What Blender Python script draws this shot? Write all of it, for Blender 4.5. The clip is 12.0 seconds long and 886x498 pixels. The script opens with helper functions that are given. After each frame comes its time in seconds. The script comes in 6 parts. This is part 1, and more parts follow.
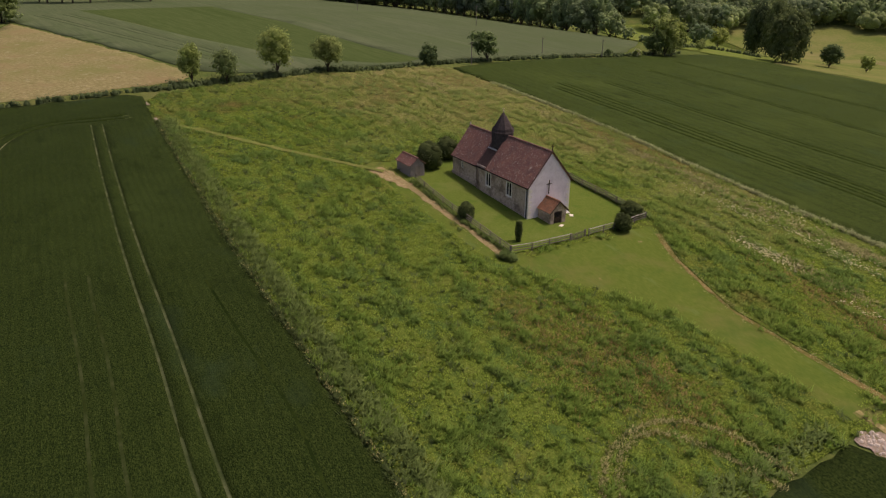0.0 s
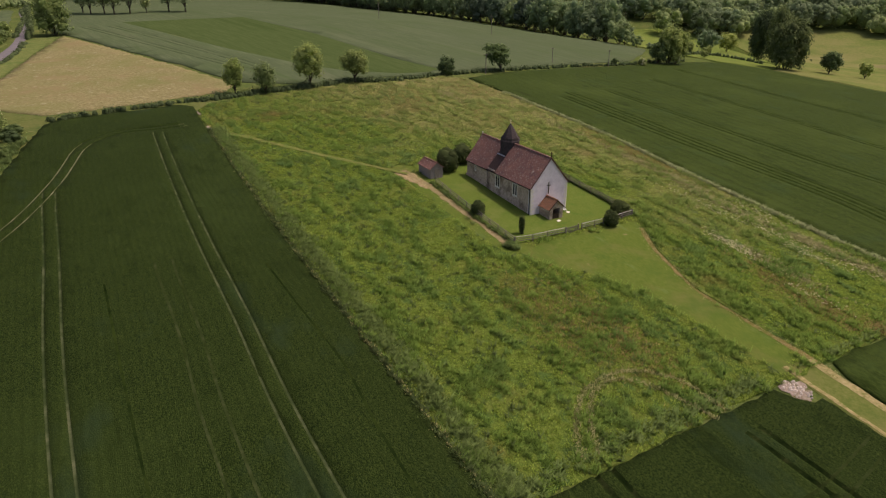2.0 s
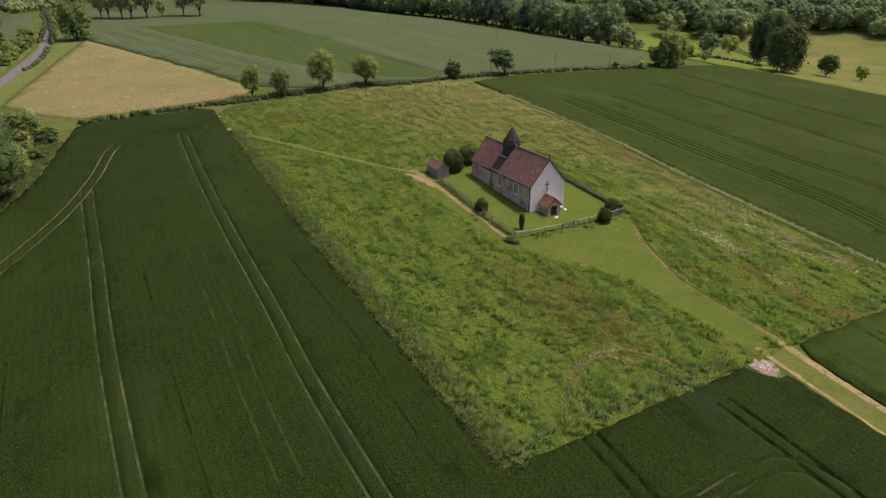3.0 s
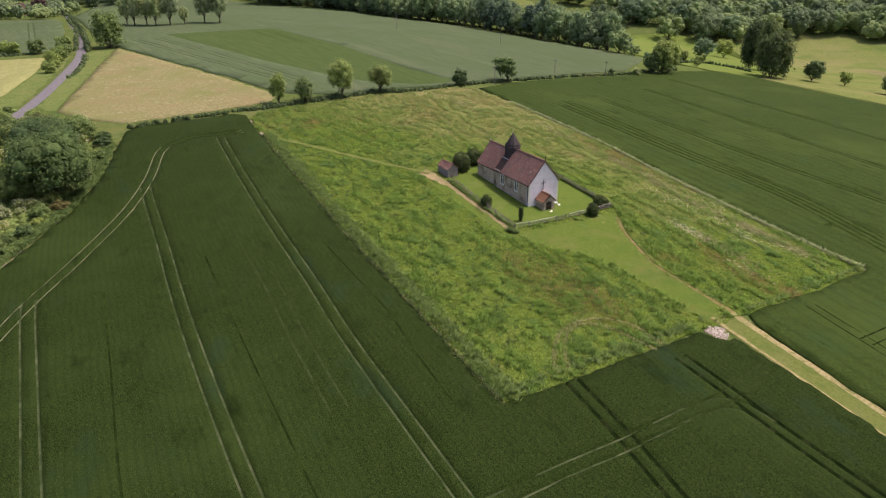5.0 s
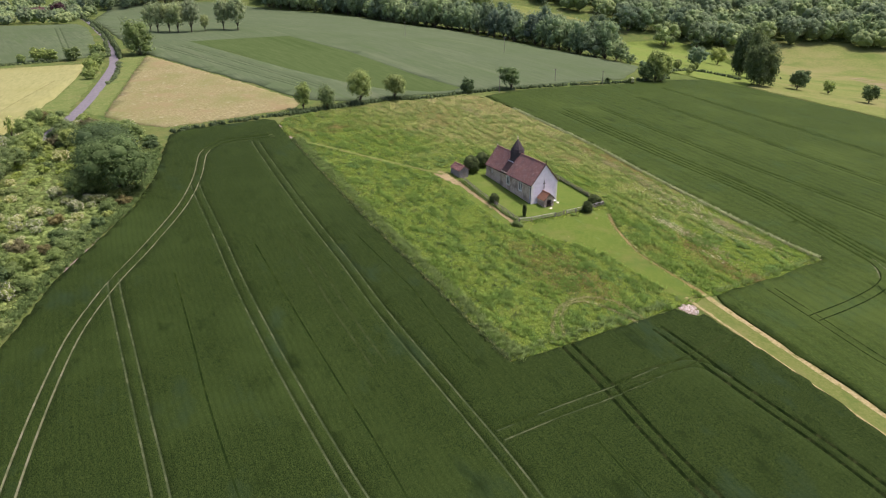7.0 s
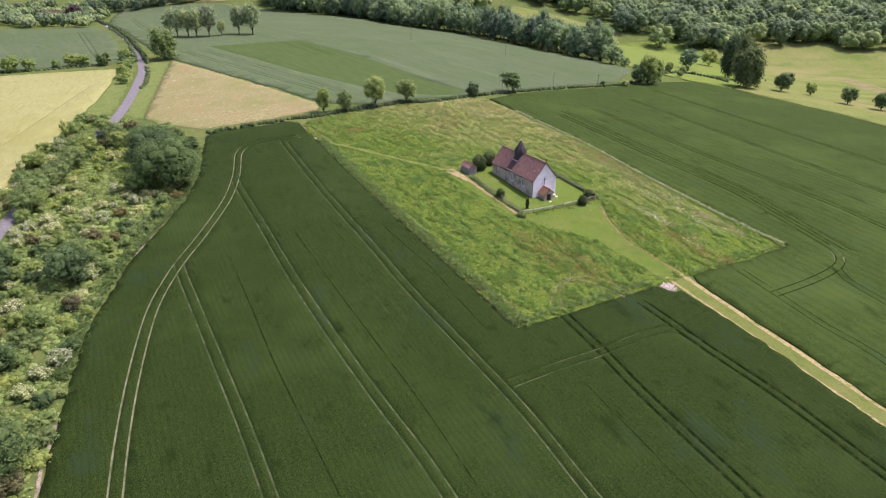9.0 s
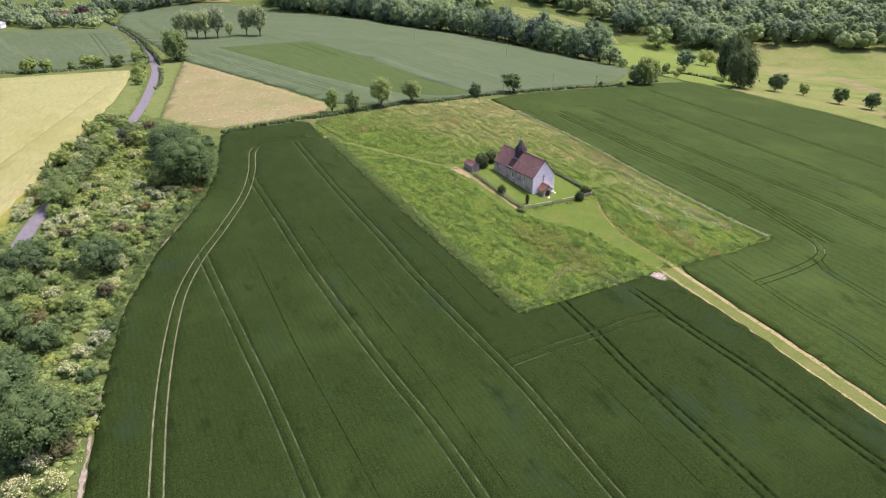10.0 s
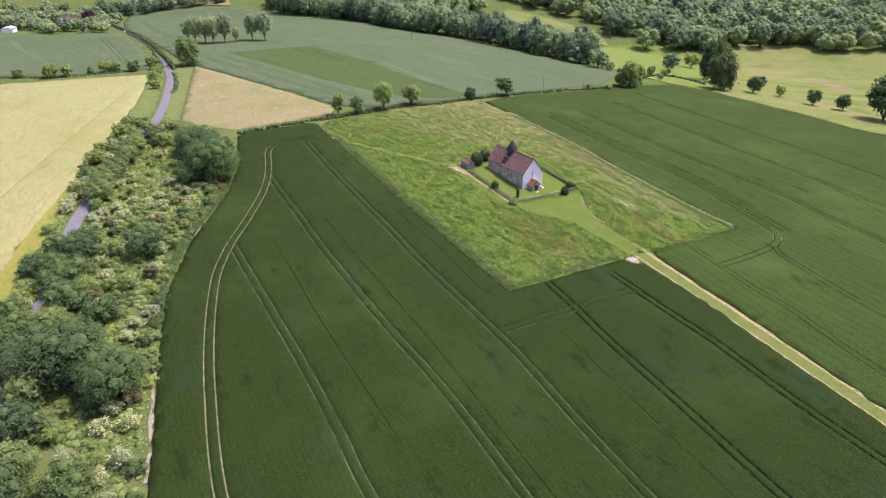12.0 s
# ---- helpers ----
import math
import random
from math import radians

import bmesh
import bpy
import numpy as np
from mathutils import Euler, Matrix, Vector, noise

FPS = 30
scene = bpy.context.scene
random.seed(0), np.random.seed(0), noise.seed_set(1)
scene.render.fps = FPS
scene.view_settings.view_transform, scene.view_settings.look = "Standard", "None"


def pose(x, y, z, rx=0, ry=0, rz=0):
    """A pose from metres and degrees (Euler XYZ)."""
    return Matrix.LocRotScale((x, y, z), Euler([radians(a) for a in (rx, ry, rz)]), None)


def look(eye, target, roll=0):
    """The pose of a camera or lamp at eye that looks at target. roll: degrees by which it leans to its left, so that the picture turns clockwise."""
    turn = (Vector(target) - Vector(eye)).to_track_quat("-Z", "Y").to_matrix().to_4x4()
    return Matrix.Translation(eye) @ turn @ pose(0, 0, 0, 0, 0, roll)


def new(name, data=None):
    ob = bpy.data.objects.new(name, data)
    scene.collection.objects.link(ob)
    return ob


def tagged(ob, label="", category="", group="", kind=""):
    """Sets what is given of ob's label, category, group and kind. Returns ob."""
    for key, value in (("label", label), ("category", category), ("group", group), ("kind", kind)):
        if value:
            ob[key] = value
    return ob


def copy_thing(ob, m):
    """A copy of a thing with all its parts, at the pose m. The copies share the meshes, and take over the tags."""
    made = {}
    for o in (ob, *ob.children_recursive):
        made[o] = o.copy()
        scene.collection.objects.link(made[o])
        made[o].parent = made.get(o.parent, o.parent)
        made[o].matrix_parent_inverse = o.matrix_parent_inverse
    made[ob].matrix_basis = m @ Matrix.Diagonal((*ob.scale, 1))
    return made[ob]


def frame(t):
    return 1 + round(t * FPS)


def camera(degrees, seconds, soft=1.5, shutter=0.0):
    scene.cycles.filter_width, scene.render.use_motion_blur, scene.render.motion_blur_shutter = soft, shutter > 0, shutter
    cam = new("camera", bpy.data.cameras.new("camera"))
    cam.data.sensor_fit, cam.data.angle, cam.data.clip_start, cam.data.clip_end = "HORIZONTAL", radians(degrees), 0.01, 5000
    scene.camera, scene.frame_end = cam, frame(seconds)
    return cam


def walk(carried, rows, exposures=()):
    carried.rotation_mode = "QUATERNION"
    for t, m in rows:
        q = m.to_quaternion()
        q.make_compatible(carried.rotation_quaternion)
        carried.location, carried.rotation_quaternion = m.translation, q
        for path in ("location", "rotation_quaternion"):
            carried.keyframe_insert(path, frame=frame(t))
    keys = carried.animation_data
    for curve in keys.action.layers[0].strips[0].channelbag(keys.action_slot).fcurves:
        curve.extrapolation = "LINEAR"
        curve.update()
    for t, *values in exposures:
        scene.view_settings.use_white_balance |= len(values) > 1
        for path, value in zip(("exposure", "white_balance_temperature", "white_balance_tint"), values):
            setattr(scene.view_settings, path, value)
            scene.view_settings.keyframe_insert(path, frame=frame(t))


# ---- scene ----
cam = camera(65.3, 12.0, soft=1.2)
PATH = [
    (0, (1.816, -5.031, 36.054), (1.746, -3.201, 35.251), -0.0),
    (0.5, (1.95, -8.806, 37.56), (1.873, -6.976, 36.757), -0.2),
    (1, (2.163, -13.114, 38.984), (2.073, -11.284, 38.182), -0.3),
    (1.5, (2.374, -17.282, 40.288), (2.274, -15.453, 39.485), -0.3),
    (2, (2.647, -21.774, 41.862), (2.53, -19.947, 41.058), -0.3),
    (2.5, (2.896, -26.199, 43.301), (2.768, -24.372, 42.496), -0.4),
    (3, (3.223, -30.772, 44.827), (3.088, -28.946, 44.021), -0.4),
    (5, (3.348, -49.471, 51.011), (3.202, -47.648, 50.201), -0.4),
    (5.5, (3.072, -54.242, 52.592), (2.924, -52.419, 51.781), -0.3),
    (6, (2.704, -59.353, 54.163), (2.557, -57.531, 53.352), -0.3),
    (6.5, (2.251, -64.057, 55.686), (2.105, -62.234, 54.875), -0.1),
    (7, (1.659, -69.048, 57.364), (1.515, -67.225, 56.555), -0.0),
    (9, (-0.52, -90.074, 64.22), (-0.658, -88.254, 63.402), 0.0),
    (9.5, (-0.64, -95.035, 65.715), (-0.779, -93.217, 64.895), 0.0),
    (10, (-0.789, -100.489, 67.212), (-0.929, -98.671, 66.39), 0.0),
    (10.5, (-0.864, -105.506, 68.766), (-1.001, -103.689, 67.94), 0.0),
    (11, (-0.707, -110.991, 70.527), (-0.841, -109.174, 69.701), 0.0),
    (11.5, (-0.814, -115.941, 72.133), (-0.939, -114.124, 71.306), -0.0),
    (12, (-0.589, -121.374, 73.522), (-0.714, -119.556, 72.696), -0.0),
]
EXPOSURE = [(0, -0.54, 7600, 26), (1, -0.49, 7500, 25), (3, -0.29, 7150, 22), (5, 0.12, 6750, 21), (6.5, 0.27, 6480, 23), (9, 0.53, 6200, 27), (12, 0.61, 6000, 30)]
walk(cam, [(t, look(e, g, r)) for t, e, g, r in PATH], EXPOSURE)

# ---- light ----
SUN_AZ, SUN_EL = radians(67), radians(63.5)
world = bpy.data.worlds.new("sky")
scene.world = world
world.use_nodes = True
wn = world.node_tree
sky = wn.nodes.new("ShaderNodeTexSky")
sky.sky_type, sky.sun_disc = "NISHITA", False
sky.air_density, sky.dust_density, sky.ozone_density = 0.8, 4.0, 0.6
sky.sun_elevation, sky.sun_rotation = SUN_EL, SUN_AZ
wn.links.new(sky.outputs[0], wn.nodes["Background"].inputs[0])
wn.nodes["Background"].inputs[1].default_value = 0.17
sun = new("sun", bpy.data.lights.new("sun", "SUN"))
sun.data.energy, sun.data.angle, sun.data.color = 2.9, radians(0.6), (1.0, 0.94, 0.84)
sun_way = Vector((math.sin(SUN_AZ) * math.cos(SUN_EL), math.cos(SUN_AZ) * math.cos(SUN_EL), math.sin(SUN_EL)))
sun.matrix_world = look(sun_way * 300, (0, 0, 0))


# ---- materials ----
def material(name, colours, scale, rough=0.9, bump=0.3, bump_scale=None, island=0.0, leaf=0.0, patches=None, stretch=None, spec=0.0, metal=0.0, objvar=0.0, turn=0.0, dry=None, rows=None, span=(0.3, 0.7)):
    """A surface whose colour runs through `colours` by noise at two scales, with fine relief."""
    m = bpy.data.materials.new(name)
    m.use_nodes = True
    nt = m.node_tree
    bsdf = nt.nodes["Principled BSDF"]
    bsdf.inputs["Roughness"].default_value = rough
    bsdf.inputs["Specular IOR Level"].default_value = spec
    bsdf.inputs["Metallic"].default_value = metal
    co = nt.nodes.new("ShaderNodeTexCoord").outputs["Object"]
    if stretch or turn:
        mp = nt.nodes.new("ShaderNodeMapping")
        mp.vector_type = "TEXTURE"
        mp.inputs["Rotation"].default_value = (0, 0, turn)
        mp.inputs["Scale"].default_value = tuple(1 / k for k in stretch or (1, 1, 1))
        nt.links.new(co, mp.inputs["Vector"])
        co2 = mp.outputs[0]
    else:
        co2 = co

    def noise_node(s, detail, vec):
        n = nt.nodes.new("ShaderNodeTexNoise")
        n.inputs["Scale"].default_value, n.inputs["Detail"].default_value = s, detail
        n.inputs["Roughness"].default_value = 0.65
        nt.links.new(vec, n.inputs["Vector"])
        return n.outputs["Fac"]

    def ramp(fac, cols, lo=0.3, hi=0.7):
        r = nt.nodes.new("ShaderNodeValToRGB")
        r.color_ramp.elements[0].position, r.color_ramp.elements[1].position = lo, hi
        while len(r.color_ramp.elements) < len(cols):
            r.color_ramp.elements.new(0.5)
        for i, c in enumerate(cols):
            r.color_ramp.elements[i].position = lo + (hi - lo) * i / max(1, len(cols) - 1)
            r.color_ramp.elements[i].color = (*c, 1)
        nt.links.new(fac, r.inputs[0])
        return r.outputs[0]

    def mix(fac, a, b, kind="MIX"):
        x = nt.nodes.new("ShaderNodeMix")
        x.data_type, x.blend_type = "RGBA", kind
        if isinstance(fac, float):
            x.inputs[0].default_value = fac
        else:
            nt.links.new(fac, x.inputs[0])
        nt.links.new(a, x.inputs[6])
        nt.links.new(b, x.inputs[7])
        return x.outputs[2]

    fine = noise_node(scale, 5.0, co2)
    col = ramp(fine, colours, *span)
    for pcol, pscale, lo, hi in patches or ():
        pf = noise_node(abs(pscale), 4.0, co2 if pscale < 0 else co)
        mask = ramp(pf, [(0, 0, 0), (1, 1, 1)], lo, hi)
        rgb = nt.nodes.new("ShaderNodeRGB")
        rgb.outputs[0].default_value = (*pcol, 1)
        fade = mix(fine, rgb.outputs[0], col)
        blend = mix(0.35, rgb.outputs[0], fade)
        col = mix(mask, col, blend)
    if rows:
        gap, depth = rows
        bend = nt.nodes.new("ShaderNodeMapping")
        bend.vector_type = "TEXTURE"
        bend.inputs["Rotation"].default_value = (0, 0, turn)
        nt.links.new(co, bend.inputs["Vector"])
        wave = nt.nodes.new("ShaderNodeTexWave")
        wave.bands_direction = "Y"
        wave.inputs["Scale"].default_value, wave.inputs["Distortion"].default_value = 0.314 / gap, 5.0
        wave.inputs["Detail"].default_value, wave.inputs["Detail Scale"].default_value = 3.0, 0.3
        nt.links.new(bend.outputs[0], wave.inputs["Vector"])
        col = mix(1.0, col, ramp(wave.outputs["Fac"], [(1 - depth,) * 3, (1 + depth * 0.4,) * 3], 0.0, 0.5), "MULTIPLY")
    if dry:
        tint, where, lo, hi = dry
        dot = nt.nodes.new("ShaderNodeVectorMath")
        dot.operation = "DOT_PRODUCT"
        nt.links.new(co, dot.inputs[0])
        dot.inputs[1].default_value = where
        blotch = nt.nodes.new("ShaderNodeMath")
        blotch.operation = "MULTIPLY_ADD"
        nt.links.new(noise_node(0.035, 5.0, co), blotch.inputs[0])
        blotch.inputs[1].default_value = (hi - lo) * 1.6
        nt.links.new(dot.outputs["Value"], blotch.inputs[2])
        span = nt.nodes.new("ShaderNodeMapRange")
        nt.links.new(blotch.outputs[0], span.inputs[0])
        span.inputs[1].default_value, span.inputs[2].default_value = lo + (hi - lo) * 0.8, hi + (hi - lo) * 0.8
        rgb = nt.nodes.new("ShaderNodeRGB")
        rgb.outputs[0].default_value = (*tint, 1)
        col = mix(span.outputs[0], col, mix(0.8, col, rgb.outputs[0]))
    if island or objvar:
        vary = nt.nodes.new("ShaderNodeNewGeometry").outputs["Random Per Island"] if island else nt.nodes.new("ShaderNodeObjectInfo").outputs["Random"]
        amount = island or objvar
        col = mix(1.0, col, ramp(vary, [(1 - amount,) * 3, (1 + amount * 0.6,) * 3], 0.0, 1.0), "MULTIPLY")
    if island and objvar:
        vary = nt.nodes.new("ShaderNodeObjectInfo").outputs["Random"]
        col = mix(1.0, col, ramp(vary, [(1 - objvar, 1 - objvar, 1 - objvar * 0.5), (1.0, 1.0, 1.0), (1 + objvar, 1 + objvar * 0.6, 1.0)], 0.0, 1.0), "MULTIPLY")
    nt.links.new(col, bsdf.inputs["Base Color"])
    if bump:
        b = nt.nodes.new("ShaderNodeBump")
        b.inputs["Strength"].default_value, b.inputs["Distance"].default_value = bump, 0.2
        nt.links.new(noise_node(bump_scale or scale * 2.0, 4.0, co2), b.inputs["Height"])
        nt.links.new(b.outputs[0], bsdf.inputs["Normal"])
    if leaf:
        tr = nt.nodes.new("ShaderNodeBsdfTranslucent")
        nt.links.new(col, tr.inputs["Color"])
        mx = nt.nodes.new("ShaderNodeMixShader")
        mx.inputs[0].default_value = leaf
        nt.links.new(bsdf.outputs[0], mx.inputs[1])
        nt.links.new(tr.outputs[0], mx.inputs[2])
        nt.links.new(mx.outputs[0], nt.nodes["Material Output"].inputs["Surface"])
    return m


ROWS_TURN = math.atan2(0.858, -0.513)
M_GROUND = material("rough_grass", [(0.068, 0.1, 0.027), (0.1, 0.136, 0.038), (0.14, 0.165, 0.055)], 1.6, bump=0.7, patches=[((0.15, 0.155, 0.058), 0.06, 0.5, 0.68), ((0.07, 0.115, 0.035), 0.25, 0.5, 0.64), ((0.19, 0.18, 0.085), 0.7, 0.6, 0.72)])
M_MEADOW = material("meadow_grass", [(0.07, 0.118, 0.02), (0.112, 0.166, 0.03), (0.162, 0.208, 0.046)], 5.0, bump=0.9, bump_scale=7.0, span=(0.36, 0.64), stretch=(0.6, 1.0, 1.0), turn=ROWS_TURN, patches=[((0.15, 0.17, 0.042), 0.07, 0.52, 0.68), ((0.062, 0.118, 0.03), -0.42, 0.5, 0.6), ((0.165, 0.135, 0.05), 0.045, 0.6, 0.72)], dry=((0.285, 0.25, 0.12), (0.4, 0.92, 0), 92, 170))
M_TUFT = material("meadow_tuft", [(0.182, 0.277, 0.046), (0.223, 0.322, 0.058), (0.27, 0.352, 0.072)], 0.4, bump=0, island=0.14, leaf=0.45, patches=[((0.21, 0.25, 0.066), 0.05, 0.52, 0.7), ((0.27, 0.205, 0.085), 0.045, 0.56, 0.68)], dry=((0.35, 0.37, 0.15), (0.4, 0.92, 0), 92, 170))
M_TALL = material("tall_grass", [(0.142, 0.25, 0.05), (0.18, 0.292, 0.064), (0.228, 0.332, 0.082)], 0.4, bump=0, island=0.16, leaf=0.5, patches=[((0.15, 0.26, 0.085), 0.06, 0.5, 0.68), ((0.24, 0.21, 0.08), 0.045, 0.58, 0.7)], dry=((0.34, 0.375, 0.145), (0.4, 0.92, 0), 94, 175))
M_LAWN = material("mown_lawn", [(0.082, 0.128, 0.024), (0.106, 0.154, 0.031), (0.136, 0.176, 0.042)], 4.0, bump=0.25, patches=[((0.145, 0.175, 0.05), 0.16, 0.52, 0.72), ((0.075, 0.14, 0.025), 0.35, 0.5, 0.7)])
M_MOWN = material("mown_approach", [(0.078, 0.122, 0.022), (0.1, 0.146, 0.028), (0.13, 0.164, 0.038)], 4.0, bump=0.35, patches=[((0.15, 0.152, 0.05), 0.12, 0.5, 0.7), ((0.07, 0.124, 0.024), 0.2, 0.5, 0.7), ((0.24, 0.2, 0.1), 0.6, 0.66, 0.74), ((0.12, 0.17, 0.05), -0.5, 0.58, 0.7)], stretch=(0.35, 1.0, 1.0), turn=ROWS_TURN)
# one crop in two colours: this darker one has cloud shade mixed in
M_CROP = material("shaded_green_wheat", [(0.0098, 0.0205, 0.0045), (0.0236, 0.041, 0.009), (0.047, 0.07, 0.016)], 7.5, bump=1.0, bump_scale=9.0, stretch=(0.6, 1.1, 1), span=(0.39, 0.62), turn=ROWS_TURN, spec=0.04, rows=(1.0, 0.08), patches=[((0.036, 0.0595, 0.0138), 0.03, 0.5, 0.7), ((0.0255, 0.0475, 0.0195), -0.09, 0.56, 0.72), ((0.0128, 0.0235, 0.005), -0.2, 0.58, 0.72)])
# the same wheat again, lightened as if in full sun
M_CROP_LIT = material("sunlit_green_wheat", [(0.021, 0.039, 0.0085), (0.039, 0.064, 0.0132), (0.064, 0.093, 0.0195)], 4.5, bump=0.9, bump_scale=7.0, stretch=(0.35, 1.3, 1), turn=ROWS_TURN, spec=0.04, rows=(3.0, 0.08), patches=[((0.061, 0.093, 0.02), 0.03, 0.5, 0.7), ((0.039, 0.071, 0.0225), 0.11, 0.55, 0.75), ((0.021, 0.037, 0.0074), -0.2, 0.58, 0.72)])
M_WHEEL = material("wheeling_soil", [(0.075, 0.095, 0.042), (0.14, 0.155, 0.08), (0.22, 0.222, 0.14)], 0.6, bump=0.3, patches=[((0.028, 0.042, 0.013), 0.12, 0.57, 0.7)])
M_WHEEL_MID = material("wheeling_faded", [(0.03, 0.048, 0.018), (0.058, 0.078, 0.034), (0.11, 0.125, 0.068)], 0.5, bump=0.3, patches=[((0.02693, 0.04548, 0.01464), 0.1, 0.5, 0.65)])
# near-black green: soil plus the shade down in the ruts, put in colour
M_WHEEL_DARK = material("wheeling_soil_and_shade", [(0.006, 0.013, 0.0035), (0.014, 0.024, 0.007), (0.045, 0.055, 0.02)], 0.8, bump=0.3)
M_WHEEL_GREEN = material("wheeling_shallow", [(0.018, 0.034, 0.008), (0.033, 0.054, 0.013), (0.056, 0.081, 0.02)], 0.8, bump=0.3)
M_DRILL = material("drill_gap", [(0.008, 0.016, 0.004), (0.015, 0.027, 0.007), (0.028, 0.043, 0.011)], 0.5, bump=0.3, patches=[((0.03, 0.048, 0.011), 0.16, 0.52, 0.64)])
M_WHEEL_FAINT = material("thin_wheat", [(0.022, 0.034, 0.01), (0.035, 0.05, 0.017), (0.062, 0.075, 0.032)], 0.7, bump=0.4, patches=[((0.02, 0.032, 0.008), 0.12, 0.42, 0.6)])
BARLEY_TURN = math.atan2(93, -81)
M_BARLEY = material("blue_green_barley", [(0.073, 0.102, 0.053), (0.092, 0.122, 0.064), (0.112, 0.142, 0.077)], 1.3, bump=0.25, stretch=(0.06, 1.0, 1), turn=BARLEY_TURN, patches=[((0.078, 0.112, 0.05), 0.02, 0.45, 0.7), ((0.125, 0.15, 0.085), -0.16, 0.55, 0.75), ((0.075, 0.115, 0.045), -0.3, 0.56, 0.7)])
M_BARLEY_LINE = material("barley_wheeling", [(0.045, 0.068, 0.03), (0.065, 0.09, 0.042)], 0.5, bump=0.2, patches=[((0.088, 0.118, 0.06), 0.08, 0.5, 0.62)])
M_STRIP = material("dark_barley", [(0.053, 0.085, 0.028), (0.067, 0.1, 0.034), (0.084, 0.115, 0.043)], 1.3, bump=0.25, stretch=(0.06, 1.0, 1), turn=BARLEY_TURN, patches=[((0.043, 0.075, 0.022), -0.2, 0.55, 0.7)])
M_STUBBLE = material("dry_stubble", [(0.152, 0.143, 0.064), (0.226, 0.205, 0.098), (0.315, 0.28, 0.148)], 1.4, bump=0.5, patches=[((0.175, 0.185, 0.07), 0.05, 0.48, 0.66), ((0.23, 0.185, 0.095), 0.09, 0.52, 0.66), ((0.4074, 0.3672, 0.26), 0.4, 0.6, 0.74), ((0.1649, 0.1428, 0.065), 0.8, 0.6, 0.74)])
M_YELLOW = material("pale_ripening_barley", [(0.215, 0.225, 0.09), (0.265, 0.268, 0.112), (0.3, 0.298, 0.13)], 0.9, bump=0.2, stretch=(0.3, 1.2, 1), turn=1.9, patches=[((0.238, 0.238, 0.0864), 0.03, 0.5, 0.7), ((0.221, 0.204, 0.072), -0.12, 0.62, 0.72)])
M_RIPE_LINE = material("ripening_wheeling", [(0.15, 0.15, 0.055), (0.19, 0.18, 0.07)], 0.5, bump=0.3, patches=[((0.25, 0.25, 0.1), 0.1, 0.48, 0.6)])
M_PARK = material("dry_parkland", [(0.125, 0.158, 0.044), (0.16, 0.188, 0.058), (0.2, 0.214, 0.076)], 0.6, bump=0.25, patches=[((0.225, 0.208, 0.092), 0.016, 0.5, 0.68), ((0.1, 0.15, 0.036), 0.03, 0.5, 0.66), ((0.185, 0.155, 0.08), 0.05, 0.64, 0.74)])
M_DUST = material("bare_brown_earth", [(0.17, 0.155, 0.075), (0.215, 0.185, 0.1), (0.26, 0.215, 0.125)], 0.3, bump=0.3, patches=[((0.16, 0.175, 0.06), 0.06, 0.46, 0.58)])
M_GLADE = material("bright_pasture", [(0.108, 0.165, 0.034), (0.142, 0.195, 0.046), (0.172, 0.215, 0.058)], 0.3, bump=0.2, patches=[((0.16, 0.185, 0.055), 0.03, 0.5, 0.66)])
M_WORN = material("worn_chalk_earth", [(0.2, 0.165, 0.075), (0.31, 0.245, 0.13), (0.43, 0.345, 0.21)], 2.2, bump=0.5, patches=[((0.17, 0.16, 0.055), 0.5, 0.64, 0.74), ((0.46, 0.4, 0.28), 1.6, 0.6, 0.7)])
M_EDGE = material("worn_turf_edge", [(0.2, 0.18, 0.07), (0.3, 0.258, 0.118), (0.42, 0.35, 0.19)], 1.8, bump=0.3, patches=[((0.14, 0.155, 0.042), 0.7, 0.54, 0.64)])
M_TRACK = material("mown_track", [(0.095, 0.128, 0.032), (0.128, 0.152, 0.042), (0.165, 0.172, 0.058)], 2.4, bump=0.25, patches=[((0.19, 0.175, 0.07), 0.2, 0.52, 0.7), ((0.08, 0.125, 0.027), 0.4, 0.52, 0.7)])
M_VERGE = material("lime_verge", [(0.16, 0.18, 0.036), (0.22, 0.225, 0.05), (0.27, 0.25, 0.07)], 1.0, bump=0.4, patches=[((0.24, 0.2, 0.06), 0.08, 0.5, 0.66), ((0.12, 0.17, 0.035), 0.2, 0.55, 0.68)])
M_SOFT = material("trodden_turf", [(0.147, 0.13, 0.043), (0.2048, 0.165, 0.063), (0.2835, 0.21, 0.1)], 1.6, bump=0.25, patches=[((0.1103, 0.13, 0.03), 0.35, 0.48, 0.62)])
M_STRAW = material("flattened_straw", [(0.115, 0.145, 0.038), (0.155, 0.178, 0.052), (0.21, 0.21, 0.075)], 1.2, bump=0.3, patches=[((0.12, 0.17, 0.04), 0.3, 0.5, 0.64)])
M_CHALK = material("bare_chalk", [(0.176, 0.1463, 0.1001), (0.288, 0.2387, 0.1925), (0.384, 0.3234, 0.2772)], 1.5, bump=0.6, patches=[((0.096, 0.1078, 0.0308), 0.6, 0.52, 0.62)])
M_ROAD = material("lane_asphalt", [(0.15, 0.14, 0.15), (0.2, 0.19, 0.2)], 0.8, bump=0.1)


# ---- terrain ----
TERRAIN = (-3.5663, -11.5379, 11.5938, -3.0965, -0.7107, -2.9152, 1.9078, -2.2828, -1.8754, -0.8003)


def soft(v, lo, hi, k):
    v = np.where(v > hi, hi + k * np.tanh((v - hi) / k), v)
    return np.where(v < lo, lo + k * np.tanh((v - lo) / k), v)


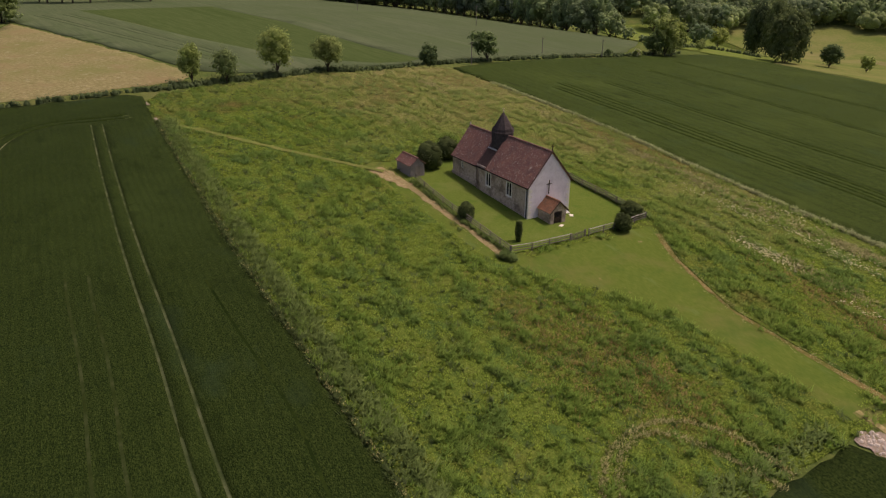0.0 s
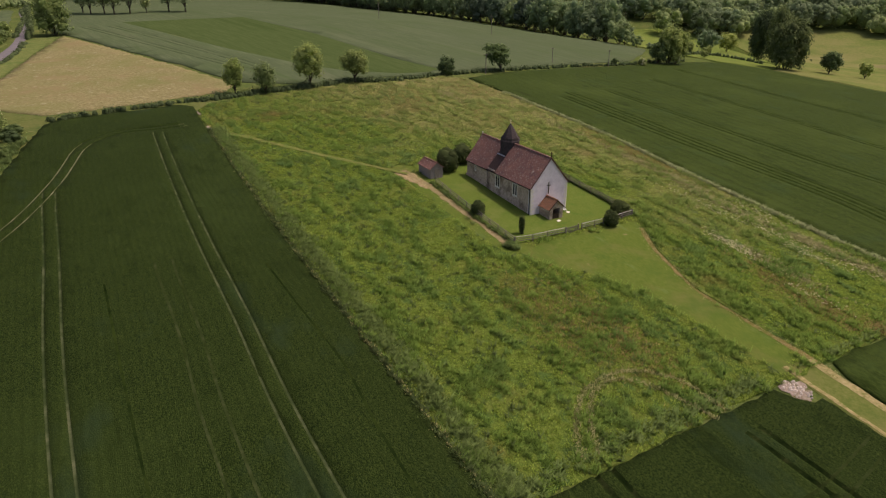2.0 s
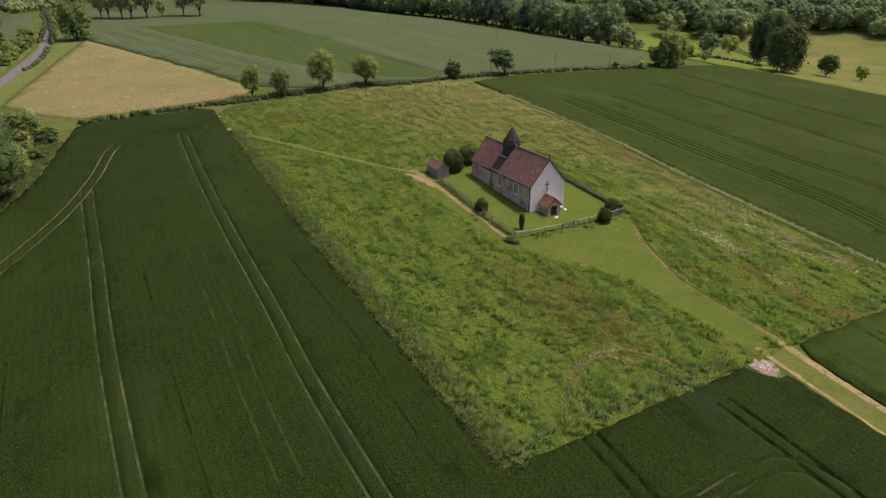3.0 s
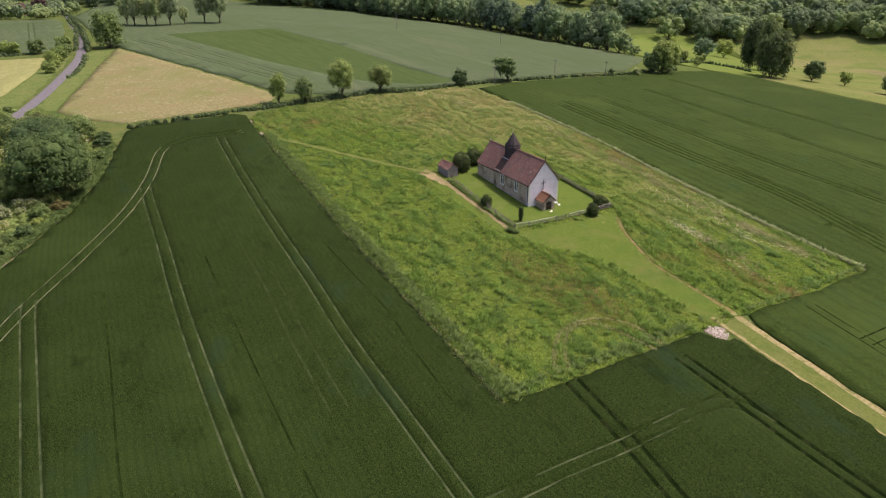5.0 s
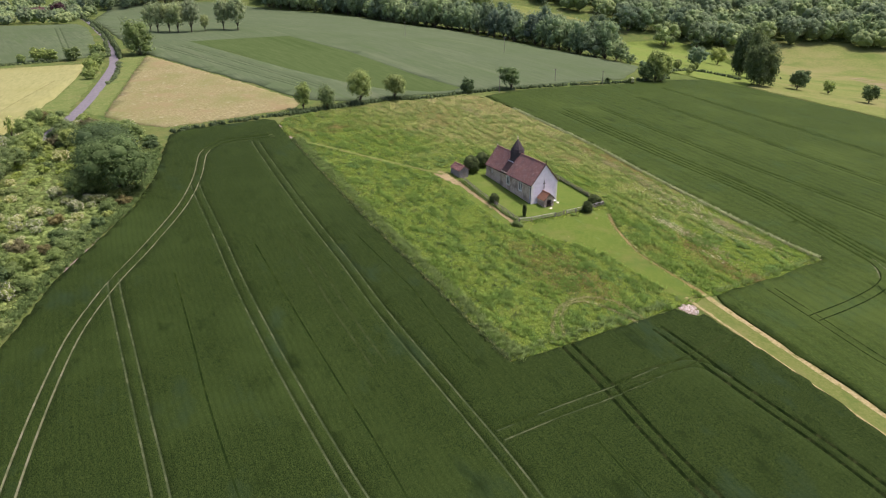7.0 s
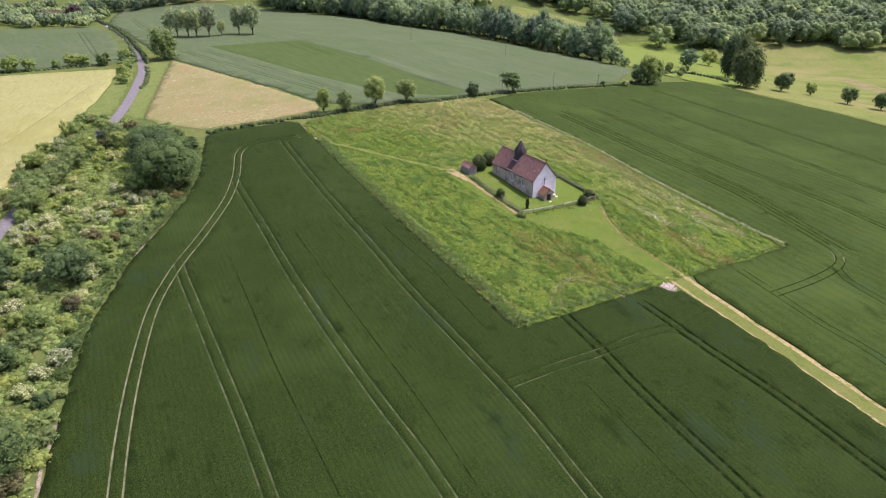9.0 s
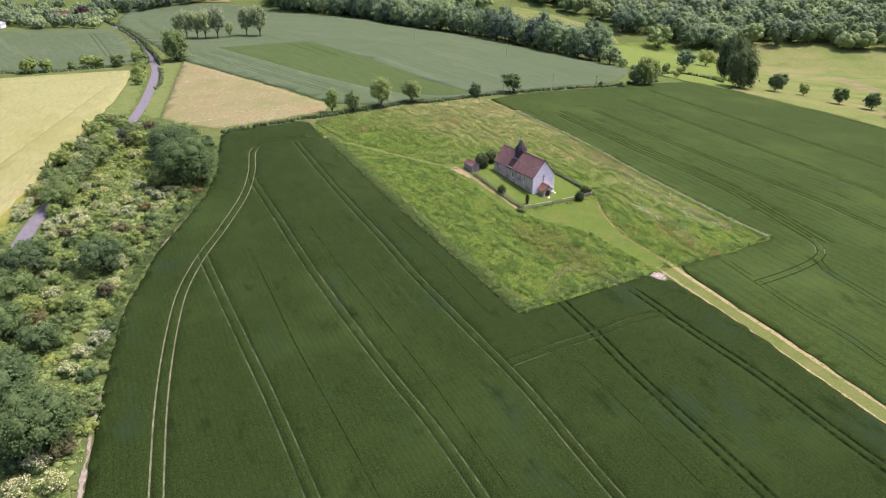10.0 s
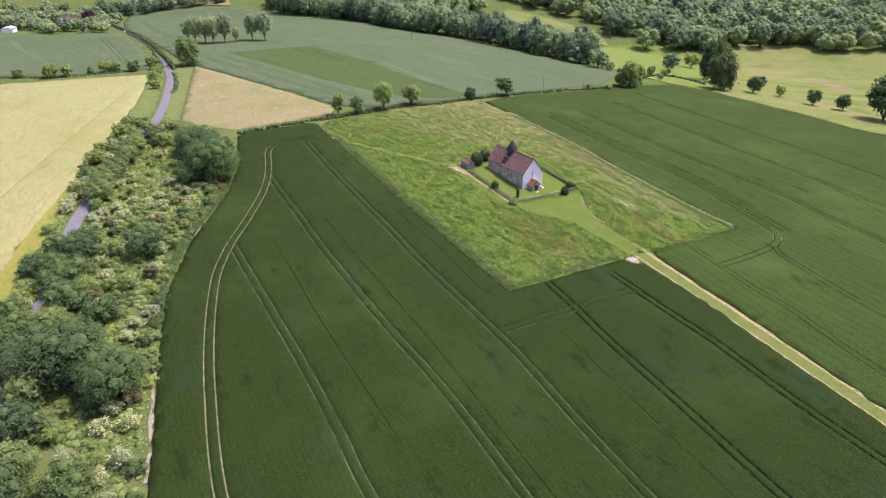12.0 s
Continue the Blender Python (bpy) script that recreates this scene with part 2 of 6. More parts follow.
def height(x, y):
    """The ground's height; works on numbers and on arrays."""
    x, y = np.asarray(x, float), np.asarray(y, float)
    a, b = soft(x, -220, 170, 60) / 200, soft(y, -60, 310, 60) / 200
    c = TERRAIN
    z = c[0] + c[1] * a + c[2] * b + c[3] * a * a + c[4] * a * b + c[5] * b * b + c[6] * a ** 3 + c[7] * a * a * b + c[8] * a * b * b + c[9] * b ** 3
    far = np.maximum(0, y + 0.35 * np.maximum(x, 0) - 600)
    return z - 0.056 * np.clip(y - 330, 0, 230) + 60 * (1 - np.exp(-far / 300))


def gz(x, y):
    return float(height(x, y))


def part(name, bm, mat, parent=None, label="", smooth=False):
    """Links a bmesh as one mesh object, under its thing where one is given."""
    me = bpy.data.meshes.new(name)
    bm.to_mesh(me)
    bm.free()
    if smooth:
        me.shade_smooth()
    for one in mat if isinstance(mat, (list, tuple)) else [mat]:
        me.materials.append(one)
    ob = new(name, me)
    if parent:
        ob.parent = parent
    return tagged(ob, label)


def raw(name, verts, faces, mat, parent=None, smooth=False, index=None, normals=None):
    """A mesh object from generated arrays."""
    me = bpy.data.meshes.new(name)
    verts, faces = np.asarray(verts, np.float32), np.asarray(faces, np.int32)
    n, k = faces.shape
    me.vertices.add(len(verts))
    me.vertices.foreach_set("co", verts.ravel())
    me.loops.add(n * k)
    me.loops.foreach_set("vertex_index", faces.ravel())
    me.polygons.add(n)
    me.polygons.foreach_set("loop_start", np.arange(0, n * k, k, dtype=np.int32))
    for one in mat if isinstance(mat, (list, tuple)) else [mat]:
        me.materials.append(one)
    if index is not None:
        me.polygons.foreach_set("material_index", np.asarray(index, np.int32))
    me.update(calc_edges=True)
    if smooth or normals is not None:
        me.shade_smooth()
    if normals is not None:
        me.normals_split_custom_set_from_vertices(np.asarray(normals, np.float32))
    ob = new(name, me)
    if parent:
        ob.parent = parent
    return ob


def inside(poly, x, y):
    """Which of the points lie inside the outline."""
    x, y = np.asarray(x), np.asarray(y)
    res = np.zeros(x.shape, bool)
    for (x0, y0), (x1, y1) in zip(poly, poly[1:] + poly[:1]):
        cross = (y0 > y) != (y1 > y)
        with np.errstate(divide="ignore", invalid="ignore"):
            res ^= cross & (x < (x1 - x0) * (y - y0) / (y1 - y0) + x0)
    return res


def smooth_line(pts, step=3.0):
    """A curve through the points, cut into even steps."""
    p = np.array([pts[0]] + list(pts) + [pts[-1]], float)
    out = []
    for i in range(1, len(p) - 2):
        n = max(2, int(np.linalg.norm(p[i + 1] - p[i]) / step))
        for s in np.linspace(0, 1, n, endpoint=False):
            out.append(0.5 * (2 * p[i] + (p[i + 1] - p[i - 1]) * s + (2 * p[i - 1] - 5 * p[i] + 4 * p[i + 1] - p[i + 2]) * s * s + (3 * p[i] - p[i - 1] - 3 * p[i + 1] + p[i + 2]) * s ** 3))
    out.append(p[-2])
    return np.array(out)


def offset_line(line, d):
    t = np.gradient(line, axis=0)
    t /= np.linalg.norm(t, axis=1)[:, None] + 1e-9
    return line + d * np.stack([-t[:, 1], t[:, 0]], 1)


def ragged(poly, amount, step, seed):
    """The outline with an uneven edge."""
    rng, out = np.random.RandomState(seed), []
    for a, b in zip(poly, poly[1:] + poly[:1]):
        a, b = np.array(a, float), np.array(b, float)
        length = np.linalg.norm(b - a)
        n = max(1, int(length / step))
        nrm = np.array([-(b - a)[1], (b - a)[0]]) / (length + 1e-9)
        for i in range(n):
            w = 0 if i == 0 else rng.normal() * amount
            out.append(tuple(a + (b - a) * i / n + nrm * w))
    return out


from mathutils.geometry import delaunay_2d_cdt


def sheet(name, outline, lift, step, mats, cut=(), wheels=(), relief=0.0, skirt=True, seed=1, groove=0.0, deep=0.05):
    """A field: a sheet that follows the ground at `lift` above it, with exact edges down to the ground,
    openings for `cut` and wheelings pressed into it."""
    rng = np.random.RandomState(seed)
    pts, edges = [], []

    def chain(line, closed):
        base = len(pts)
        pts.extend(tuple(map(float, q)) for q in line)
        edges.extend((base + i, base + i + 1) for i in range(len(line) - 1))
        if closed:
            edges.append((base + len(line) - 1, base))

    chain(outline, True)
    for hole in cut:
        chain(hole, True)
    centres = []
    for line, worn, gauge in wheels:
        for side in (-gauge / 2, gauge / 2) if gauge else (0,):
            mid = offset_line(line, side)
            centres.append((mid, worn))
            for off in (-0.32, -0.14, 0.14, 0.32):
                chain(offset_line(mid, off), False)
    o = np.array(outline)
    gx, gy = np.meshgrid(np.arange(o[:, 0].min(), o[:, 0].max(), step), np.arange(o[:, 1].min(), o[:, 1].max(), step))
    gx = gx.ravel() + rng.uniform(-0.3, 0.3, gx.size) * step
    gy = gy.ravel() + rng.uniform(-0.3, 0.3, gy.size) * step
    keep = inside(outline, gx, gy)
    for hole in cut:
        keep &= ~inside(hole, gx, gy)
    pts.extend(zip(gx[keep].tolist(), gy[keep].tolist()))
    vs, _, fs, _, _, _ = delaunay_2d_cdt([Vector(q) for q in pts], edges, [], 0, 1e-4, False)
    v = np.array([tuple(q) for q in vs])
    f = np.array([t for t in fs if len(t) == 3])
    c = v[f].mean(1)
    ok = inside(outline, c[:, 0], c[:, 1])
    for hole in cut:
        ok &= ~inside(hole, c[:, 0], c[:, 1])
    f, c = f[ok], c[ok]
    area = np.cross(v[f[:, 1]] - v[f[:, 0]], v[f[:, 2]] - v[f[:, 0]])
    f[area < 0] = f[area < 0][:, ::-1]
    z = height(v[:, 0], v[:, 1]) + lift
    if relief:
        z += np.array([noise.noise(Vector((q[0] * 0.5, q[1] * 0.5, seed))) + 0.5 * noise.noise(Vector((q[0] * 1.7, q[1] * 1.7, seed))) for q in v]) * relief
    index = np.zeros(len(f), int)
    for mid, worn in centres:
        dense = np.concatenate([mid[:-1] + (mid[1:] - mid[:-1]) * s for s in np.linspace(0, 1, 12, endpoint=False)])
        box = (v[:, 0] > dense[:, 0].min() - 1) & (v[:, 0] < dense[:, 0].max() + 1) & (v[:, 1] > dense[:, 1].min() - 1) & (v[:, 1] < dense[:, 1].max() + 1)
        ids = np.nonzero(box)[0]
        for chunk in np.array_split(ids, max(1, len(ids) // 2000)):
            if len(chunk):
                near = np.min(np.linalg.norm(v[chunk][:, None] - dense[None], axis=2), axis=1) < (0.2 if worn < 4 else 0)
                z[chunk[near]] = height(v[chunk[near], 0], v[chunk[near], 1]) + lift - groove
        box = (c[:, 0] > dense[:, 0].min() - 1) & (c[:, 0] < dense[:, 0].max() + 1) & (c[:, 1] > dense[:, 1].min() - 1) & (c[:, 1] < dense[:, 1].max() + 1)
        ids = np.nonzero(box)[0]
        for chunk in np.array_split(ids, max(1, len(ids) // 2000)):
            if len(chunk):
                near = np.min(np.linalg.norm(c[chunk][:, None] - dense[None], axis=2), axis=1) < (0.3 if worn == 2 else 0.15)
                index[chunk[near]] = worn
    verts = np.column_stack([v, z])
    if skirt:
        count = {}
        for t in f:
            for i in range(3):
                e = (t[i], t[(i + 1) % 3])
                count[e] = 1
        rim = [e for e in count if (e[1], e[0]) not in count]
        ids = sorted({i for e in rim for i in e})
        low = {i: len(verts) + k for k, i in enumerate(ids)}
        floor = np.array([[v[i][0], v[i][1], gz(*v[i]) - deep] for i in ids])
        side = [t for a, b in rim for t in ((a, low[a], low[b]), (a, low[b], b))]
        verts = np.vstack([verts, floor])
        f = np.vstack([f, np.array(side)])
        index = np.concatenate([index, np.zeros(len(side), int)])
    return raw(name, verts, f, mats, index=index, smooth=True)


def ribbon(line, half, lift, name, mat, wobble=0.0, seed=3, across=3):
    """A strip along a curve, laid on the ground."""
    rng = np.random.RandomState(seed)
    n = len(line)
    w1 = half + wobble * np.convolve(rng.normal(size=n + 4), np.ones(5) / 5, "valid")
    w2 = half + wobble * np.convolve(rng.normal(size=n + 4), np.ones(5) / 5, "valid")
    rows = [offset_line(line, 0) + (offset_line(line, 1) - line) * (-w1 + (w1 + w2) * k / across)[:, None] for k in range(across + 1)]
    v = np.concatenate(rows)
    crown = np.concatenate([np.full(n, lift if 0 < k < across else lift - 0.02) for k in range(across + 1)])
    verts = np.column_stack([v, height(v[:, 0], v[:, 1]) + crown])
    faces = [(k * n + i, k * n + i + 1, (k + 1) * n + i + 1, (k + 1) * n + i) for k in range(across) for i in range(n - 1)]
    return raw(name, verts, np.array(faces)[:, ::-1], mat, smooth=True)


# ---- ground and fields ----
axis = np.concatenate([np.linspace(-4000, -700, 12), np.arange(-600, 900, 12.0), np.linspace(1000, 4000, 12)])
gx, gy = np.meshgrid(axis, axis)
PARK = [(124, 285.5), (141, 261.5), (155.8, 245.4), (172.4, 219.1), (186, 208.5), (222, 176), (264, 132), (420, 46), (600, 120), (600, 580), (361, 580), (233, 600), (192, 586), (190, 560), (165, 400), (150, 330)]
GLADE = [(74, 338), (102, 297), (112, 293), (123, 286), (149.4, 330), (164.4, 400), (189, 560), (150, 582), (98, 552), (82, 440)]
side = len(axis)
cell = np.arange(side * side).reshape(side, side)
quads = np.stack([cell[:-1, :-1], cell[:-1, 1:], cell[1:, 1:], cell[1:, :-1]], -1).reshape(-1, 4)
ground = raw("ground", np.column_stack([gx.ravel(), gy.ravel(), height(gx, gy).ravel() - 0.7 * (inside(PARK, gx.ravel(), gy.ravel()) | inside(GLADE, gx.ravel(), gy.ravel()))]), quads, M_GROUND, smooth=True)
tagged(ground, "rough green grass and verges between the fields", "ground", kind="structure")

MEADOW = [(-65.2, 136.6), (-57.4, 122.6), (-28.5, 74.9), (-9.7, 45.7), (5.2, 22.9), (18.9, 32.6), (34.5, 43.9), (43.0, 50.1), (56.6, 59.4), (71.3, 70.7),
          (59.6, 88.1), (45.8, 111.9), (29.0, 142.9), (7.7, 176.3), (-4.2, 192.2), (-11, 192.8), (-27.0, 178.0), (-36, 174.3), (-46.5, 163.3), (-58, 151.8), (-65.0, 142.0)]
FENCE_STRIP = [(-16.2, 104.6), (-13.4, 101.4), (-10.0, 96.4), (-6.2, 90.2), (-1.6, 83.0), (2.6, 76.8), (5.6, 73.2), (8.4, 72.4), (7.2, 75.4), (-6.4, 99.4), (-11.6, 107.9), (-14.4, 107.6)]
YARD = [(7.0, 75.6), (28.3, 91.0), (19.8, 105.0), (8.5, 121.5), (-4.0, 113.5), (-11.5, 108.0), (-6.3, 99.5)]
APPROACH = [(6.9, 75.3), (28.6, 90.8), (29.4, 77.6), (32.2, 66.0), (36.8, 58.8), (42.6, 50.6), (40.4, 48.8), (37.6, 45.8), (34.0, 51.3), (29.3, 58.0), (24.2, 64.2), (18.3, 67.6), (13.0, 69.2), (8.4, 72.6)]
CROP_WEST = [(-65.6, 136.2), (-57.8, 122.3), (-28.9, 74.6), (-10.1, 45.4), (5.15, 22.75), (18.95, 32.4), (34.8, 43.8), (36.6, 42.6), (38.6, 42.0), (39.7, 42.9), (45.2, 35.2), (49.1, 29.0), (52.8, 22.9), (56.2, 16.5), (63.8, 3.0), (70.4, -8.1), (107.8, -72), (152, -147.6), (-8, -150), (-38, -78),
             (-50.4, -45.2), (-57.9, -25.6), (-65.7, -6.1), (-71.9, 13.0), (-75.8, 35.0), (-76.5, 50.4), (-77.4, 68.5), (-81.3, 86.8), (-88.5, 108), (-91.8, 119.0), (-90.5, 124.0), (-84.4, 128.6), (-77.5, 134.2), (-71.0, 140.2), (-67.4, 139.4)]
CROP_EAST = [(-3.0, 193.6), (8.2, 176.6), (29.6, 143.2), (46.4, 112.2), (60.2, 88.5), (71.8, 70.6), (56.8, 59.2), (44.1, 50.3), (44.4, 47.6), (45.3, 45.4), (50.6, 36.3), (54.2, 30.0), (57.9, 24.4), (65.3, 9.9), (72.0, -1.6), (113, -72), (157.4, -147.6), (420, -150), (420, 40),
             (262, 128), (220, 172), (183.2, 206.1), (170.4, 216.5), (153.8, 242.8), (139.0, 258.9), (121.6, 282.8), (105.0, 291.5), (71.0, 264.5), (56.5, 246.5), (13.8, 212.5)]

W = [
    (smooth_line([(-24, -70), (-39.6, -44), (-49.6, -21.7), (-56.2, -4.5), (-61.5, 12), (-64.2, 23), (-65.8, 36.5), (-66.2, 50), (-67.9, 71.2), (-71.5, 88.5), (-76.6, 105.0), (-76.6, 111.0), (-75.0, 115.4), (-72.4, 118.2), (-68.4, 120.4), (-63.2, 124.4)]), 1, 1.9),
    (smooth_line([(0, -66), (-17.4, -41), (-24.6, -28.5), (-36, -9.8), (-45.9, 5.5), (-55.9, 21), (-63.4, 32.6), (-66.2, 37.4)]), 3, 1.9),
    (smooth_line([(23, -66), (4.6, -35), (-7.8, -14.5), (-16.6, -2), (-25.5, 11), (-35, 25.5), (-45, 41.5), (-56.5, 61), (-66.6, 77.6), (-69.8, 83.2)]), 3, 1.9),
    (smooth_line([(45, -66), (25.9, -35.5), (15.5, -18), (6.1, -1), (-3.9, 14.4), (-16.3, 33.2), (-27, 51), (-36.7, 66.6), (-44.5, 79.6), (-54.1, 96), (-66.6, 118)]), 3, 1.9),
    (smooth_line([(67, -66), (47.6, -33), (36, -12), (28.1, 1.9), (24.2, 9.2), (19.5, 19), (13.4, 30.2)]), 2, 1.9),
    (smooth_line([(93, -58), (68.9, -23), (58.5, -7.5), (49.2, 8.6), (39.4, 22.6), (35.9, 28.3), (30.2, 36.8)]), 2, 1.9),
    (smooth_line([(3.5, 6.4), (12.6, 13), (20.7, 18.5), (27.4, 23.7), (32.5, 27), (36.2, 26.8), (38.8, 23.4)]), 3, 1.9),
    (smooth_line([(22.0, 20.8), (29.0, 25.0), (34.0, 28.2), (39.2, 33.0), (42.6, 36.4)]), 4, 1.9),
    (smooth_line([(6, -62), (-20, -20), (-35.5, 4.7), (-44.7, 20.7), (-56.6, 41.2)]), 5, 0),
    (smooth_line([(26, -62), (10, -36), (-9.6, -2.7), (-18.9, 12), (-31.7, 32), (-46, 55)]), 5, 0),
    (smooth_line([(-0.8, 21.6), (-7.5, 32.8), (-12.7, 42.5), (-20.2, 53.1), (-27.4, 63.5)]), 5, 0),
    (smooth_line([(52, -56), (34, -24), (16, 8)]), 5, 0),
    (smooth_line([(-41.5, 62.5), (-39, 58.2), (-32.5, 48), (-28.2, 40.7), (-24.2, 33.6), (-15, 19)]), 4, 2.3),
]
# the wheelings run on down the slope
W = [(np.concatenate([line[0] + (line[0] - line[6]) / np.linalg.norm(line[0] - line[6]) * np.arange(50.0, 0.5, -2.0)[:, None], line]) if line[0][1] < -50 else line, worn, gauge) for line, worn, gauge in W]
E_ = [
    (smooth_line([(112, -50), (81.3, 4), (71.5, 25.4), (66.2, 33.6), (60.5, 45.1), (55.6, 55)]), 4, 1.9),
    (smooth_line([(60.0, 45.2), (69.2, 51.8), (77.0, 58.4), (81.4, 63.4), (83.1, 68.0), (83.1, 72.0)]), 4, 1.9),
    (smooth_line([(82.0, 64.8), (83.2, 69.0), (82.8, 73.6)], 0.5), 1, 2.1),
    (smooth_line([(135, -42), (93.7, 27), (86.2, 40.3), (83, 47.5), (79.6, 55), (79.6, 61)]), 4, 1.9),
    (smooth_line([(83, 72), (77.1, 87.4), (70.2, 105), (60, 121.3), (48.5, 138.2), (24, 178)]), 2, 1.9),
    (smooth_line([(86.5, 72), (80, 90), (73, 107), (62.5, 124), (51, 142), (26, 184)]), 2, 1.9),
    (smooth_line([(160, -8), (107.3, 83.8), (98, 101), (86.5, 118), (70, 141), (40, 190)]), 2, 1.9),
    (smooth_line([(184, 12), (134, 94), (104, 142), (58, 218)]), 2, 1.9),
    (smooth_line([(208, 32), (160, 108), (126, 164), (74, 246)]), 2, 1.9),
]
tagged(sheet("wheat_field", ragged(CROP_WEST, 0.16, 1.4, 1), 0.3, 2.2, [M_CROP, M_WHEEL, M_WHEEL_DARK, M_WHEEL_MID, M_WHEEL_FAINT, M_DRILL], wheels=W, relief=0.07, groove=0.26), "green standing wheat coloured dark as under cloud shade, crossed by pale tractor wheelings", "crop field", kind="structure")
tagged(sheet("wheat_field", ragged(CROP_EAST, 0.25, 2.5, 2), 0.3, 3.2, [M_CROP_LIT, M_WHEEL, M_WHEEL_GREEN, M_WHEEL_MID, M_WHEEL_DARK], wheels=E_, relief=0.07, seed=2, groove=0.18), "green standing wheat in a lighter sunlit colour with dark wheelings", "crop field", kind="structure")
tagged(sheet("meadow", ragged(MEADOW, 0.3, 2.0, 3), 0.14, 0.9, M_MEADOW, cut=[YARD, APPROACH, FENCE_STRIP], relief=0.16, seed=3), "tall uncut meadow grass round the church", "meadow", kind="structure")
tagged(sheet("lawn", YARD, 0.06, 1.5, M_LAWN, relief=0.02, seed=4, skirt=False), "mown churchyard lawn inside the fence", "lawn", kind="structure")
tagged(sheet("mown_path", ragged(APPROACH, 0.15, 2.0, 9), 0.05, 1.5, M_MOWN, relief=0.02, seed=5, skirt=False), "mown grass in front of the churchyard gate", "lawn", kind="structure")
tagged(sheet("mown_path", FENCE_STRIP, 0.05, 1.0, M_MOWN, cut=[YARD, APPROACH], relief=0.02, seed=6, skirt=False), "mown grass strip outside the churchyard fence", "lawn", kind="structure")
TRACK = [(39.6, 49.6), (42.0, 45.2), (51.3, 29.4), (58.4, 17.1), (66.2, 3.7), (72.6, -7.4), (110, -70), (155, -147)]
track_mid = smooth_line(TRACK, 2.0)
tagged(ribbon(track_mid, 2.5, 0.08, "grass_track", M_TRACK, 0.06), "straight mown grass track between wheat fields", "track", kind="structure")
for d, wide in ((2.2, 0.6), (-1.9, 0.3)):
    tagged(ribbon(offset_line(smooth_line(TRACK, 0.35), d), wide, 0.13, "wheel_rut", M_EDGE, 0.12), "worn straw-coloured edge of the grass track", "path", kind="structure")
STRIP = [(-152.0, 275.4), (-111.3, 309.4), (-67.5, 265.4), (-30.1, 218.8), (-12.8, 204.4), (-15.5, 198.6), (-24.0, 192.6), (-41.5, 191.6), (-53.7, 196.0), (-85.7, 217.3)]
BARLEY = [(-66.0, 168.0), (-110, 201.5), (-153.0, 235.2), (-163, 243), (-196, 288), (-224, 328), (-268, 398), (-300, 448), (-349, 540), (-386, 628), (-277, 632), (-214, 602), (-149, 568), (-118, 540), (-75, 480), (-34, 456), (2, 414), (33, 370), (57, 336), (76, 316), (70, 292), (58, 259), (12.5, 218), (-12, 197.5), (-36, 179.5), (-48, 170)]
tagged(sheet("barley_field", ragged(BARLEY, 0.4, 6.0, 6), 0.25, 7.0, [M_BARLEY, M_WHEEL, M_BARLEY_LINE], cut=[STRIP], relief=0.05, groove=0.06, wheels=[(smooth_line([(-330, 540), (-268, 430), (-212, 334)], 8), 2, 2.4), (smooth_line([(-158, 257), (-111, 217), (-68, 184)], 6), 2, 2.4), (smooth_line([(-150, 262), (-110, 227), (-62, 186)], 6), 2, 2.4)]), "blue-green barley field beyond the hedge", "crop field", kind="structure")
tagged(sheet("barley_strip", STRIP, 0.25, 6.0, M_STRIP, skirt=False, relief=0.05), "darker green strip within the barley", "crop field", kind="structure")
tagged(sheet("stubble_field", ragged([(-153.5, 233.4), (-66.5, 166.2), (-65.5, 156.0), (-82, 139), (-96.7, 126), (-110, 129), (-119.5, 134), (-124.0, 147), (-138.0, 188)], 0.3, 1.5, 7), 0.1, 4.0, M_STUBBLE, relief=0.06), "dry tan hay field with pink-brown grass", "field", kind="structure")
tagged(sheet("ripening_field", ragged([(-100, -40), (-113.2, 15.5), (-119.6, 39.1), (-128.1, 80.0), (-138.8, 118.0), (-146.5, 152.0), (-155.0, 178.0), (-161.0, 194.0), (-168.4, 209.5), (-206.7, 195.2), (-229.0, 187), (-420, 110), (-420, -80)], 0.4, 5.0, 8), 0.25, 6.0, [M_YELLOW, M_RIPE_LINE], relief=0.05, groove=0.05, wheels=[(smooth_line([(-162, 178), (-157.8, 155.6), (-151.5, 122.8), (-143.6, 78.2), (-138, 50)], 4), 1, 0), (smooth_line([(-240, 180), (-205, 180), (-188.5, 182.8), (-179.7, 189), (-172, 199)], 4), 1, 0)]), "pale yellow ripening barley beyond the lane", "crop field", kind="structure")
tagged(sheet("barley_field", ragged([(-238, 206), (-210.4, 206.1), (-180, 221.7), (-174, 230), (-208, 287), (-262, 369), (-284, 398), (-317, 379), (-359, 377), (-480, 377), (-480, 150)], 0.4, 5.0, 9), 0.25, 7.0, [M_BARLEY, M_WHEEL, M_BARLEY_LINE], relief=0.05, groove=0.06, wheels=[(smooth_line([(-262, 342), (-228, 291), (-196, 243)], 6), 2, 2.4)]), "blue-green barley field beside the lane", "crop field", kind="structure")
tagged(sheet("parkland", ragged(PARK, 0.4, 5.0, 10), 0.1, 8.0, M_PARK, relief=0.04, deep=0.9), "dry yellow-green parkland grass with scattered trees", "field", kind="structure")
tagged(sheet("bare_patch", ragged([(254, 458), (268, 468), (272, 440), (260, 392), (245, 378), (248, 415)], 1.2, 4.0, 14), 0.22, 6.0, M_DUST, relief=0.03, skirt=False), "brown bare earth patch in the parkland", "bare ground", kind="structure")
tagged(sheet("pasture", GLADE, 0.1, 6.0, M_GLADE, relief=0.04, deep=0.9), "bright green pasture between the woods", "field", kind="structure")
